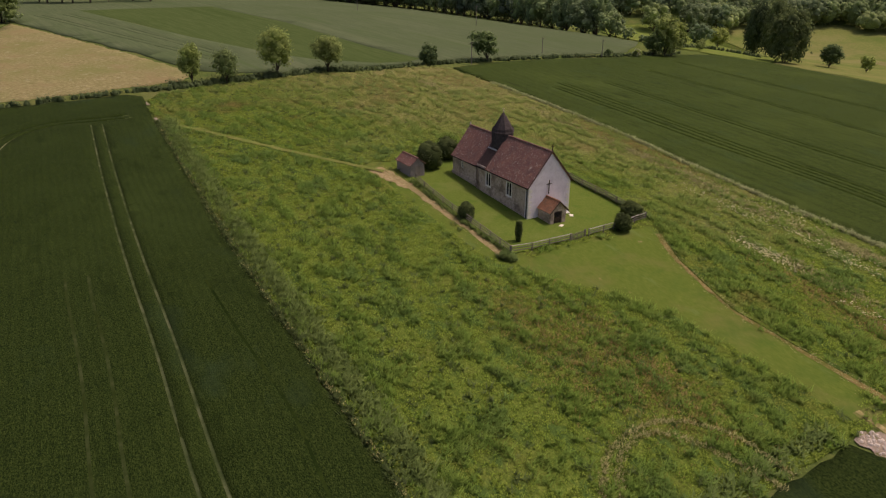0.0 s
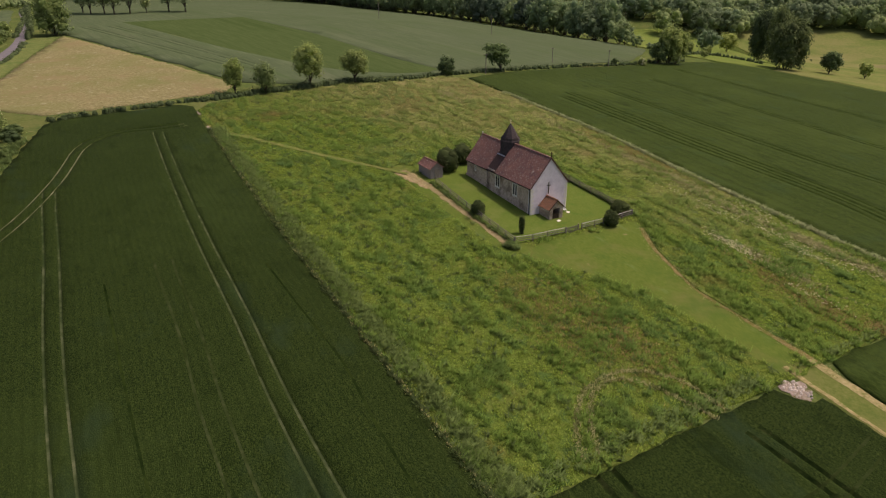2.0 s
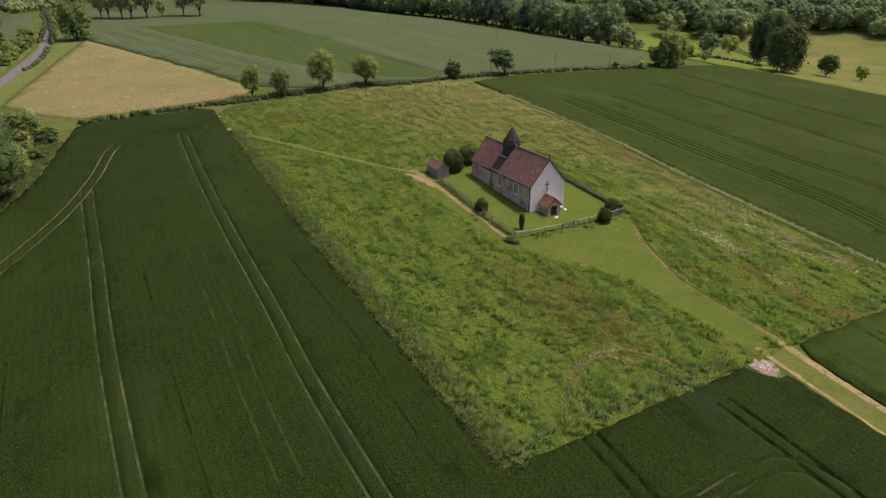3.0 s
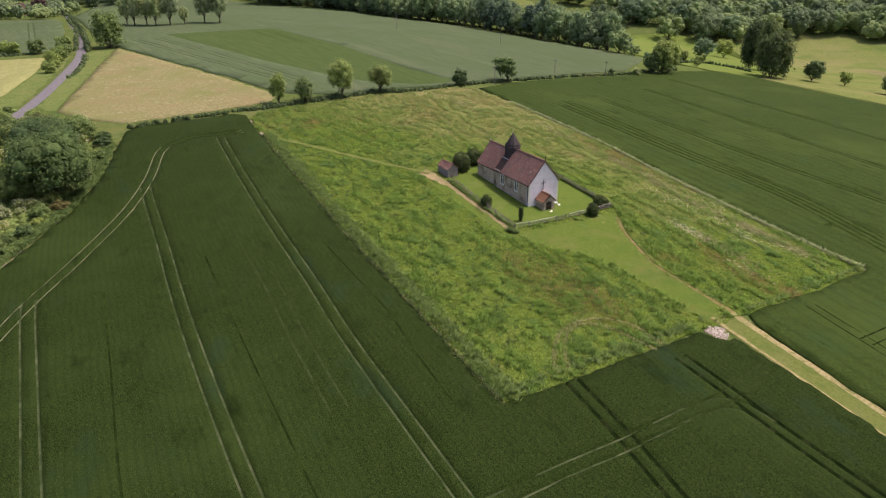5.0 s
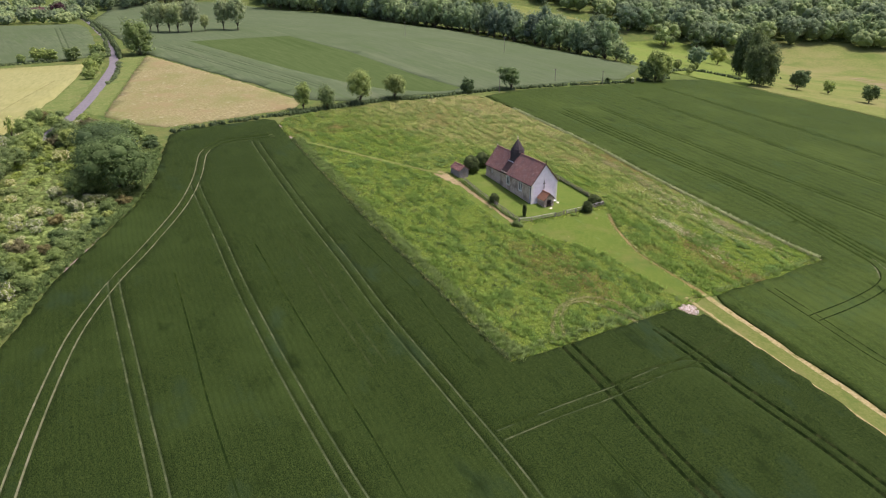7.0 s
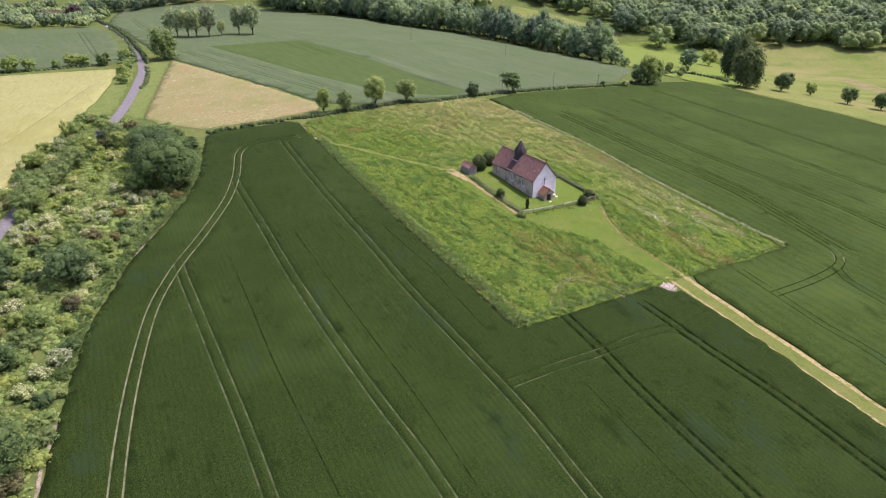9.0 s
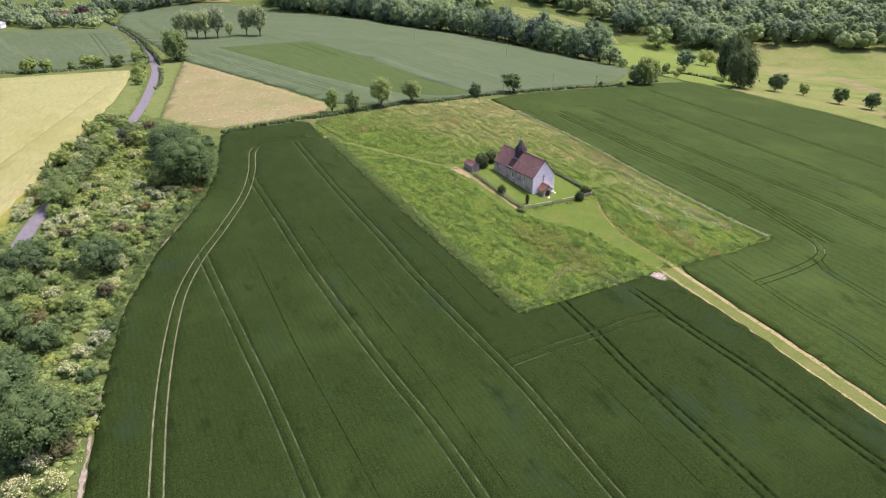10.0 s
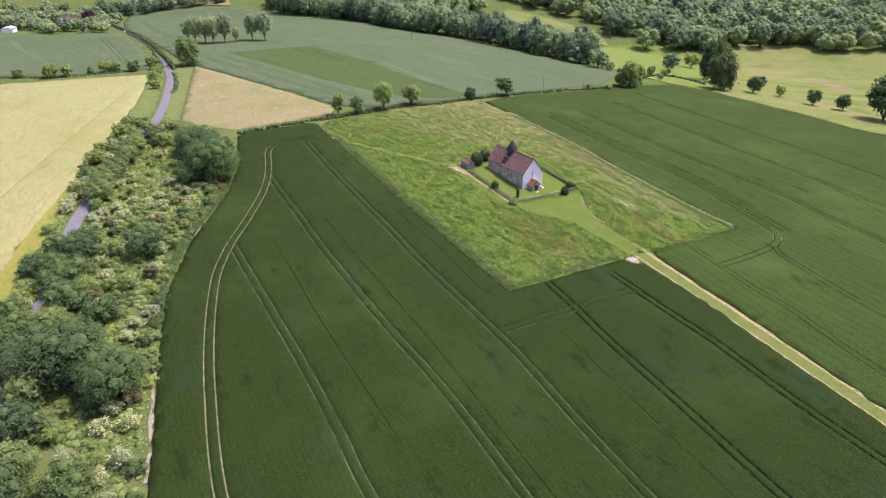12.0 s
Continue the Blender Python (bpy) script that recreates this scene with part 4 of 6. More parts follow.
for x, y, s in ((78, 316, 0.3), (82, 322, 0.25), (73, 322, 0.5), (70, 336, 0.75)):
    put(belt_a, x, y, s, x, group="trees of the field-edge belt")

for x, y in smooth_line([(-405, 604), (-372, 606), (-350, 618), (-318, 640), (-292, 650)], 7.0):
    for back in (0, 12):
        put((belt_a, belt_b)[rng.randint(2)], x - back * 0.5 + rng.normal() * 2, y + back + rng.normal() * 2, rng.uniform(0.7, 1.05) + back * 0.02, rng.uniform(0, 6.28), group="trees of the field-edge belt")

# tall trees by the lane and the far hedge
tall_a = make_tree("tall_tree", "tall feathery roadside tree with light crown", 17.0, 4.4, 2.6, M_POPLAR, 41, 2400, 0.34, 17, spread=0.24)
settle_first(tall_a, -182.5, 307.0)
for x, y, s, k in ((-177, 309, 0.95, 0), (-171.5, 307.5, 1.0, 1), (-165.5, 311, 1.08, 2), (-160, 316, 0.55, 3), (-152.5, 324, 1.02, 4), (-144.5, 324.5, 1.1, 5), (-189, 312, 0.85, 2)):
    put(tall_a, x, y, s, k, group="tall trees by the barley")
lane_tree = make_tree("lane_tree", "big spreading green tree beside the lane", 16.0, 6.4, -1.2, M_LEAF, 42, 2600, 0.42, 18, spread=0.24)
settle_first(lane_tree, -157.5, 235.5)
hedge_b = make_bush("verge_bush", "rounded green bush on the lane's verge", 2.6, 5.0, M_LEAF, 43, 420, 0.36, 8)
settle_first(hedge_b, -166.0, 217.0)
for x, y, s, k in ((-170, 224, 1.3, 1), (-176, 233, 1.1, 2), (-161, 205, 1.2, 3), (-156, 193, 1.25, 4), (-151.5, 183, 0.9, 5), (-163, 211, 0.7, 1), (-229, 203, 1.0, 2), (-212, 203, 1.5, 3), (-206, 206, 1.2, 0), (-198, 213, 0.75, 4), (-192, 216, 1.25, 5), (-187, 217, 1.1, 1), (-178.5, 219, 1.25, 2), (-240, 199, 1.0, 2), (-252, 196, 1.2, 5)):
    put(hedge_b, x, y, s, k, group="bushes along the lane and field edge")
rng = np.random.RandomState(15)
lob = []
for line, tall in ((smooth_line([(-262, 190), (-238, 203.5), (-210, 202.5), (-180, 218)], 1.6), 1.0), (smooth_line([(-168, 228), (-201, 285.5), (-230, 328.5), (-268, 390)], 1.8), 1.2), (smooth_line([(-161, 225), (-195, 280), (-224, 323), (-264, 386), (-305, 448), (-345, 508)], 1.2), 2.5), (smooth_line([(-140.5, 176), (-146, 193), (-157, 216)], 1.5), 0.8), (smooth_line([(80, 274), (88, 301), (97, 318), (110, 330), (121, 326), (129, 312)], 1.6), 1.7)):
    lob += [(x + rng.normal() * 0.3, y + rng.normal() * 0.3, gz(x, y), rng.uniform(0.9, 1.4), rng.uniform(0.9, 1.4), tall * rng.uniform(0.8, 1.3)) for x, y in line]
v, f = foliage(rng, lob, 15000, 0.26)
tagged(raw("lane_hedge", v, f, M_OAK_LEAF), "dark trimmed hedges lining the lane and fields", "hedge", kind="stuff")

beech = make_tree("copper_beech", "dark purple copper beech in the garden", 14.0, 6.5, 1.5, leaf_material("copper_leaf", (0.07, 0.04, 0.045), (0.13, 0.075, 0.08)), 45, 900, 0.5, 12)
settle_first(beech, -362.0, 505.0)

# far woods
rng = np.random.RandomState(77)
wood_v, wood_f, wood_i, total = [], [], [], 0
WOODS = [
    [(105, 626), (150, 600), (178, 572), (192, 566), (233, 580), (291, 566), (361, 560), (600, 552), (600, 780), (-40, 790), (20, 690), (60, 655)],
    [(-230, 625), (-160, 590), (-120, 570), (-60, 520), (-20, 600), (-10, 690), (-60, 770), (-260, 740)],
    [(-292, 410), (-318, 384), (-360, 384), (-500, 390), (-620, 520), (-560, 640), (-420, 620), (-352, 540)],
]
for area in WOODS:
    o = np.array(area)
    step = 13.5 if o[:, 0].max() < -200 else 17.5
    for gx0 in np.arange(o[:, 0].min(), o[:, 0].max(), step):
        for gy0 in np.arange(o[:, 1].min(), o[:, 1].max(), step):
            x, y = gx0 + rng.uniform(-5, 5), gy0 + rng.uniform(-5, 5)
            if not inside(area, np.array([x]), np.array([y]))[0] or any(-14 < (x - hx) * 0.62 - (y - hy) * 0.78 < ahead and abs((x - hx) * 0.78 + (y - hy) * 0.62) < 13 for hx, hy, ahead in ((-380, 494, 60), (-372, 512, 40), (-366, 404, 60))):
                continue
            tall, rad = (rng.uniform(5, 11), rng.uniform(4.0, 7.0)) if x < -270 else (rng.uniform(15, 25), rng.uniform(8.0, 12.5))
            lb = [(a + x, b + y, c + gz(x, y), d, e, g) for a, b, c, d, e, g in dome_lobes(rng, tall, rad)]
            v, f = foliage(rng, lb, int(5.2 * rad * rad), 0.6, core=0.86, spread=0.17, shape=SMALL_BALL)
            wood_v.append(v), wood_f.append(f + total), wood_i.append(np.full(len(f), rng.choice(3, p=(0.4, 0.38, 0.22))))
            total += len(v)
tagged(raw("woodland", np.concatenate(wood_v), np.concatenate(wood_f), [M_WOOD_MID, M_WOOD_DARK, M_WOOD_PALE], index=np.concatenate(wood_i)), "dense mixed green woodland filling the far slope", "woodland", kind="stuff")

# scrub between the lane and the wheat
SCRUB = [(-51.6, -46), (-59, -25), (-67, -6), (-73.4, 13), (-77.3, 35), (-78, 50), (-79.4, 66), (-83.8, 86), (-91.5, 108), (-97, 118), (-117, 128), (-137, 136), (-133, 100), (-125, 68), (-117, 45), (-108, 20), (-98, -3), (-90, -22), (-80, -48), (-72, -70), (-42, -75)]


def off_lane(x, y, gap):
    return np.min(np.hypot(lane[:, 0] - x, lane[:, 1] - y)) > gap


bushes = [
    make_bush("scrub_bush", "rounded mid-green bush in the thicket", 2.5, 3.4, M_LEAF, 51, 1080, 0.19),
    make_bush("scrub_bush", "dense dark green thicket bush", 2.7, 3.8, M_LEAF_DARK, 52, 1080, 0.19),
    make_bush("elder_bush", "pale green elder bush covered in cream blossom", 2.4, 3.2, M_LEAF_PALE, 53, 1000, 0.19, blossom=850),
    make_bush("scrub_bush", "yellow-green sallow bush in the thicket", 2.3, 2.8, M_LEAF_GOLD, 54, 980, 0.19),
    make_bush("scrub_bush", "brownish hawthorn bush going over", 2.4, 3.2, M_LEAF_RUST, 55, 980, 0.19),
    make_bush("scrub_bush", "low light green bramble mound", 2.6, 2.2, M_LEAF_PALE, 56, 980, 0.19),
]
rng = np.random.RandomState(91)
spots, tries = [], 0
while len(spots) < 340 and tries < 9000:
    tries += 1
    x, y = rng.uniform(-138, -42), rng.uniform(-72, 134)
    if inside(SCRUB, np.array([x]), np.array([y]))[0] and off_lane(x, y, 3.0) and all((x - a) ** 2 + (y - b) ** 2 > 7.0 for a, b in spots):
        spots.append((x, y))
used = set()
for x, y in spots:
    gold, cream = math.hypot(x + 103, y - 90) < 15, math.hypot((x + 101) * 1.2, y - 62) < 24
    low = math.hypot(x + 92, y - 62) < 14
    chance = (0.05, 0.0, 0.1, 0.72, 0.0, 0.13) if gold else (0.16, 0.02, 0.56, 0.04, 0.05, 0.17) if cream else (0.4, 0.16, 0.15, 0.0, 0.05, 0.24)
    k = rng.choice(6, p=chance)
    s = rng.uniform(0.6, 1.1) * (0.8 if low else 1.0)
    if k not in used:
        used.add(k)
        settle_first(bushes[k], x, y, rng.uniform(0, 6.28), s)
        tagged(bushes[k], group="thicket bushes")
    else:
        put(bushes[k], x, y, s, rng.uniform(0, 6.28), s * rng.uniform(0.8, 1.15), group="thicket bushes")
gx, gy = rng.uniform(-138, -42, 9000), rng.uniform(-72, 134, 9000)
keep = inside(SCRUB, gx, gy)
lob = [(x, y, gz(x, y), rng.uniform(0.8, 1.7), rng.uniform(0.8, 1.7), rng.uniform(0.35, 0.9)) for x, y in zip(gx[keep], gy[keep]) if off_lane(x, y, 3.0)][:3000]
v, f = foliage(rng, lob, 62000, 0.19, core=0.6, spread=0.25)
tagged(raw("undergrowth", v, f, M_LEAF), "tangled nettles and brambles under the thicket", "undergrowth", kind="stuff")
great = make_tree("field_tree", "large dense rounded tree beside the wheat", 13.5, 7.6, 1.2, M_LEAF_DARK, 61, 12000, 0.235, 30)
settle_first(great, -85.0, 76.5)
put(great, -93.0, 87.0, 0.92, 2.0), put(great, -99.5, 97.0, 0.75, 3.0), put(great, -91, 72, 0.5, 1.0)
put(great, -75.5, -20.0, 0.92, 4.2, 0.86), put(great, -66.0, -24.5, 0.72, 1.1, 0.74), put(great, -86, -24, 0.66, 2.3)
dark_tree = make_tree("field_tree", "dark green thicket tree with low crown", 7.5, 4.6, 0.6, M_LEAF_DARK, 62, 3000, 0.22, 16)
settle_first(dark_tree, -83.5, 27.0)
mid_tree = make_tree("field_tree", "mid-green thicket tree with leafy crown", 7.5, 4.4, 0.6, M_LEAF, 64, 3000, 0.22, 16)
settle_first(mid_tree, -99.0, 111.0, 0.0, 0.8)
pale_tree = make_tree("field_tree", "pale green thicket tree with open crown", 7.0, 4.2, 0.6, M_LEAF_PALE, 65, 2800, 0.22, 16)
settle_first(pale_tree, -112.0, 104.0, 0.0, 0.8)
for x, y, s, k in ((-87.5, 36, 0.8, 1), (-104.0, 13, 0.6, 2), (-100.5, 3, 0.6, 3), (-97.5, -6, 0.6, 4), (-122.5, 73, 0.65, 5), (-118.5, 62, 0.6, 1), (-126.5, 84, 0.9, 2), (-122, 97, 0.9, 3), (-117, 110, 0.95, 4), (-130, 112, 0.9, 5), (-109, 113, 0.9, 1), (-104, 117, 0.8, 2), (-135, 124, 0.75, 3), (-88, 8, 0.8, 0), (-80, -2, 0.75, 2), (-97, 20, 0.7, 3), (-61, -47, 0.9, 4), (-71, -50, 1.0, 5), (-103.5, 24, 0.8, 1), (-95, 8, 0.85, 2), (-91, -10, 0.85, 5), (-99, 14, 0.8, 4), (-115.5, 71, 0.8, 2), (-117, 82, 0.8, 4), (-119, 92, 0.75, 1), (-122.5, 104, 0.85, 3), (-124.5, 118, 0.8, 0), (-110.5, 59, 0.85, 1), (-109.5, 52, 0.5, 1), (-83, -36, 0.9, 3), (-78, -45, 0.9, 1), (-66, -62, 1.0, 2), (-55, -60, 0.9, 3), (-86.5, -7, 1.0, 0), (-88.5, 1, 1.0, 1), (-92.5, 11, 0.95, 2), (-80.5, -27, 1.05, 3), (-84, -16, 1.0, 4), (-97, 22, 0.9, 5), (-72, -44, 1.1, 0), (-100.5, 29, 0.75, 2), (-97.5, -4, 0.75, 1), (-93, -14, 0.8, 5), (-90, -24, 0.85, 3), (-101, 6, 0.7, 3), (-104.5, 16, 0.65, 5), (-88, -33, 0.85, 1), (-76, -36, 0.9, 5), (-89.5, -3, 0.8, 3), (-111.0, 56, 1.05, 3), (-112.3, 62, 1.1, 5), (-113.6, 68, 1.1, 3), (-114.8, 75, 1.0, 4), (-117, 87, 0.95, 5), (-119.5, 98, 0.95, 4)):
    put(dark_tree if y < 30 and k % 3 else pale_tree if k == 3 and y < 50 else mid_tree, x, y, s, k, group="thicket trees")
thin = make_tree("sapling", "thin leaning half-bare sapling on the verge", 6.5, 0.9, 0.2, M_LEAF_PALE, 63, 190, 0.22, 9, lean=(-0.9, 0.2), spread=0.55)
settle_first(thin, -123.4, 74.5)
put(thin, -131.5, 108.0, 1.2, 2.0)
tagged(ribbon(smooth_line([(-51.7, -42.6), (-54.4, -35.8), (-57.0, -29.4), (-58.6, -24.9), (-61.9, -17), (-64.5, -10.5)], 0.5), 0.34, 0.16, "bare_strip", M_CHALK, 0.4), "bare pinkish soil strip along the wheat's edge", "bare ground", kind="structure")
tagged(ribbon(smooth_line([(-75.9, 38), (-77.2, 52), (-78.6, 67)], 0.5), 0.24, 0.12, "bare_strip", M_CHALK, 0.4), "chalky strip along the wheat's edge", "bare ground", kind="structure")


# ---- meadow grass ----
PATHS = np.concatenate([smooth_line(p, 0.8) for p, _, _ in WORN])


def scatter(rng, count, area, cuts, clear=0.9):
    """Even random places inside an outline, off the paths."""
    o = np.array(area)
    x, y = rng.uniform(o[:, 0].min(), o[:, 0].max(), count * 2), rng.uniform(o[:, 1].min(), o[:, 1].max(), count * 2)
    ok = inside(area, x, y)
    for c in cuts:
        ok &= ~inside(c, x, y)
    x, y = x[ok][:count], y[ok][:count]
    far = np.ones(len(x), bool)
    for p in PATHS:
        far &= (x - p[0]) ** 2 + (y - p[1]) ** 2 > clear ** 2
    for p in np.concatenate([smooth_line(a, 0.4) for a in ARCS]):
        far &= (x - p[0]) ** 2 + (y - p[1]) ** 2 > 0.08
    return x[far], y[far]


def clumpiness(x, y):
    ca, sa = math.cos(ROWS_TURN), math.sin(ROWS_TURN)
    return np.array([noise.noise(Vector(((a * ca + b * sa) * 0.19, (b * ca - a * sa) * 0.55, 7))) + 0.4 * noise.noise(Vector((a * 0.7, b * 0.7, 3))) for a, b in zip(x, y)])


def tufts(rng, x, y, tall, wide, name, label, mat, per=6, lift=0.2):
    """Tufts of narrow grass blades that fan out from one foot."""
    n = len(x)
    z = height(x, y) + lift
    h = tall * rng.uniform(0.6, 1.4, n)
    vs, ns = [], []
    for k in range(per):
        ang = rng.uniform(0, 6.28, n)
        out = rng.uniform(0.5, 1.4, n) * h
        fx, fy = x + rng.normal(size=n) * 0.16, y + rng.normal(size=n) * 0.16
        w = wide * rng.uniform(0.6, 1.4, n)
        dx, dy = -np.sin(ang) * w, np.cos(ang) * w
        ox, oy = np.cos(ang) * out, np.sin(ang) * out
        hk = h * rng.uniform(0.6, 1.1, n)
        tri = np.stack([np.column_stack([fx + dx, fy + dy, z]), np.column_stack([fx - dx, fy - dy, z]), np.column_stack([fx + ox, fy + oy, z + hk])], 1)
        vs.append(tri.reshape(-1, 3))
        up = np.column_stack([np.cos(ang) * 0.45, np.sin(ang) * 0.45, np.ones(n)])
        ns.append(np.repeat(up / np.linalg.norm(up, axis=1)[:, None], 3, 0))
    faces = np.arange(n * per * 3).reshape(-1, 3)
    return tagged(raw(name, np.concatenate(vs), faces, mat, normals=np.concatenate(ns)), label, "grass", kind="stuff")


def blades(rng, x, y, tall, wide, name, label, mat, lift=0.12, category="grass"):
    """Leaning grass blades or flower heads at the given places."""
    n = len(x)
    h, w, ang = tall * rng.uniform(0.6, 1.4, n), wide * rng.uniform(0.6, 1.4, n), rng.uniform(0, 6.28, n)
    z = height(x, y) + lift
    dx, dy = np.cos(ang) * w, np.sin(ang) * w
    lx, ly = -np.sin(ang) * h * 1.3, np.cos(ang) * h * 1.3
    quad = np.stack([np.column_stack([x - dx, y - dy, z]), np.column_stack([x + dx, y + dy, z]), np.column_stack([x + lx + dx * 0.5, y + ly + dy * 0.5, z + h]), np.column_stack([x + lx - dx * 0.5, y + ly - dy * 0.5, z + h * 0.9])], 1)
    return tagged(raw(name, quad.reshape(-1, 3), np.arange(n)[:, None] * 4 + np.arange(4), mat), label, category, kind="stuff")


rng = np.random.RandomState(31)
mx, my = sum(p[0] for p in APPROACH) / len(APPROACH), sum(p[1] for p in APPROACH) / len(APPROACH)
INNER = [(mx + (x - mx) * 0.93, my + (y - my) * 0.93) for x, y in ragged(APPROACH, 0.5, 1.0, 33)]
bx, by = scatter(rng, 62000, MEADOW, [YARD, INNER, FENCE_STRIP], 0.8)
lump = clumpiness(bx, by) + rng.normal(size=len(bx)) * 0.07
for side, reach, more in (([(29.6, 84), (30.5, 77), (33.4, 66.4), (38, 58.8), (44, 51.6)], 7.0, 0.3), ([(8.4, 72.0), (13.0, 68.8), (18.3, 67.2), (24.2, 63.8), (29.3, 57.6), (34.0, 50.9)], 4.0, 0.22)):
    way = smooth_line(side, 1.0)
    lump += more * np.clip(1 - np.min(np.hypot(bx[:, None] - way[None, :, 0], by[:, None] - way[None, :, 1]), axis=1) / reach, 0, 1)
worn_way = smooth_line(WORN[0][0], 1.0)
near_worn = np.min(np.hypot(bx[:, None] - worn_way[None, :, 0], by[:, None] - worn_way[None, :, 1]), axis=1) < 3.2
short, rank = (lump < 0.14) & ~(near_worn & (rng.rand(len(bx)) < 0.5)), (lump >= 0.14) & ~near_worn
tufts(rng, bx[short], by[short], 0.15, 0.06, "meadow_grass_tufts", "pale seeding meadow grass in loose tufts", M_TUFT, 7)
tufts(rng, bx[rank], by[rank], 0.52, 0.065, "tall_grass_tufts", "taller rank green grass in streaky clumps", M_TALL, 8)
ex, ey = scatter(rng, 3600, MEADOW, [YARD, INNER], 1.2)
west = 0.858 * (ex + 28) + 0.513 * (ey - 75) < rng.uniform(0, 60, len(ex)) ** 1.0
ex, ey = ex[west], ey[west]
tufts(rng, ex, ey, 0.4, 0.08, "dock_clumps", "scattered dark clumps of dock and thistle", M_DOCK, 9)
for line in ARCS:
    at = smooth_line(line, 0.08)
    at = at + rng.normal(size=at.shape) * 0.12
    tufts(rng, at[:, 0], at[:, 1], 0.2, 0.055, "tyre_arc", "faint straw-coloured tyre arc pressed in the meadow", M_PRESSED, 4, 0.24)
wear = np.concatenate([smooth_line(p, 0.05 if h > 0.5 else 0.07) for p, h, _ in WORN if p[0][0] > -20])
wear = wear + rng.normal(size=wear.shape) * 0.5
tufts(rng, wear[:, 0], wear[:, 1], 0.08, 0.06, "worn_straw", "short worn straw-coloured grass beside the paths", M_PRESSED, 3, 0.16)
sx, sy = [], []
for cx, cy, n in ((40, 112, 420), (33, 124, 360), (55, 86, 420), (60, 79, 300), (22, 142, 360), (47, 75, 260), (46, 99, 320), (-8, 168, 260)):
    along, across = rng.normal(size=n) * 4.5, rng.normal(size=n) * 0.9
    sx.append(cx + along * -0.513 - across * 0.858), sy.append(cy + along * 0.858 - across * 0.513)
rx, ry = [], []
for cx, cy, along_by, across_by, n in ((12, 55, 7, 2.6, 900), (21, 49, 4, 1.8, 400), (17, 58, 5, 1.6, 350), (49, 63, 3, 1.5, 420), (54.5, 58.6, 1.3, 1.0, 260), (44, 72, 5, 1.4, 350), (31.5, 132, 9, 1.6, 700), (38, 121, 6, 1.4, 400), (-19, 162, 8, 4, 700), (-2, 178, 6, 4, 500), (3, 150, 8, 3, 350)):
    along, across = rng.normal(size=n) * along_by, rng.normal(size=n) * across_by
    rx.append(cx + along * -0.513 - across * 0.858), ry.append(cy + along * 0.858 - across * 0.513)
rx, ry = np.concatenate(rx), np.concatenate(ry)
red = inside(MEADOW, rx, ry) & ~inside(INNER, rx, ry)
tufts(rng, rx[red], ry[red], 0.26, 0.045, "sorrel_grass", "reddish-brown seeding sorrel among the meadow grass", M_SORREL, 5)
sx, sy = np.concatenate(sx), np.concatenate(sy)
inner = inside(MEADOW, sx, sy)
tufts(rng, sx[inner], sy[inner], 0.26, 0.08, "bleached_grass", "bleached seeding grass in pale streaks", M_PRESSED, 6)
dx, dy = [], []
for cx, cy, sx, n in ((43.5, 97, 2.5, 200), (51, 96, 2.5, 190), (42, 81.5, 1.8, 520), (53, 81, 2.2, 240), (48, 67, 1.5, 130), (51, 87, 2.5, 200), (38, 104, 3, 80), (59, 76, 2.5, 90)):
    along, across = rng.normal(size=n) * sx * 1.5, rng.normal(size=n) * sx * 0.45
    dx.append(cx + along * -0.513 - across * 0.858), dy.append(cy + along * 0.858 - across * 0.513)
blades(rng, np.concatenate(dx), np.concatenate(dy), 0.06, 0.13, "daisies", "drifts of white daisies in the meadow", M_FLOWER, 0.42, "flowers")


def nettles(rng, line, wide, count, mat, inward=(0.0, 0.0)):
    """A rank margin of taller weeds along a field edge."""
    at = line[rng.randint(0, len(line), count * 5)] + rng.normal(size=(count * 5, 2)) * wide * 0.7 + inward
    ob = tufts(rng, at[:, 0], at[:, 1], 0.5, 0.11, "nettle_margin", "rank blue-green weeds along a field edge", mat, 7, 0.12)
    return tagged(ob, category="weeds", kind="stuff")


rng = np.random.RandomState(44)
nettles(rng, smooth_line([(-56.4, 122.4), (-27.8, 75.3), (-9.0, 46.3), (5.3, 24.2)], 0.5), 0.9, 620, M_NETTLE, (0.9, 0.6))
edge_way = smooth_line([(-57.2, 122.2), (-28.4, 74.6), (-9.7, 45.5), (5.1, 22.8)], 0.5)
# dark weed clumps, also standing in for the shaded gap beside the wheat
nettles(rng, edge_way, 0.3, 130, M_DOCK)
# pale tufts take the place of broken chalk bits
bits = edge_way[rng.randint(0, len(edge_way), 420)] + rng.normal(size=(420, 2)) * 0.2
tufts(rng, bits[:, 0], bits[:, 1], 0.14, 0.09, "bleached_margin", "pale tufts standing in for chalk bits along the wheat's edge", M_PRESSED, 4, 0.26)
nettles(rng, smooth_line([(5.6, 24.2), (18.5, 33.4), (34.0, 44.4)], 0.5), 0.9, 60, M_NETTLE, (-0.5, 0.8))
nettles(rng, smooth_line([(7.3, 75.5), (3.3, 81.6), (-0.8, 88.2), (-3.8, 93.4), (-6.8, 99.2)], 0.5), 0.2, 30, M_NETTLE)
nettles(rng, smooth_line([(6.9, 75.6), (6.5, 74.6), (7.4, 74.2)], 0.3), 0.35, 40, M_NETTLE)
nettles(rng, smooth_line([(28.1, 91.2), (24.9, 96.4), (22.3, 100.4), (18.9, 105.8)], 0.5), 0.2, 45, M_NETTLE)
nettles(rng, smooth_line([(71.0, 71.6), (59.4, 88.6), (45.4, 112.4), (28.7, 143.3), (7.6, 176.6)], 0.5), 0.4, 420, M_FRINGE)
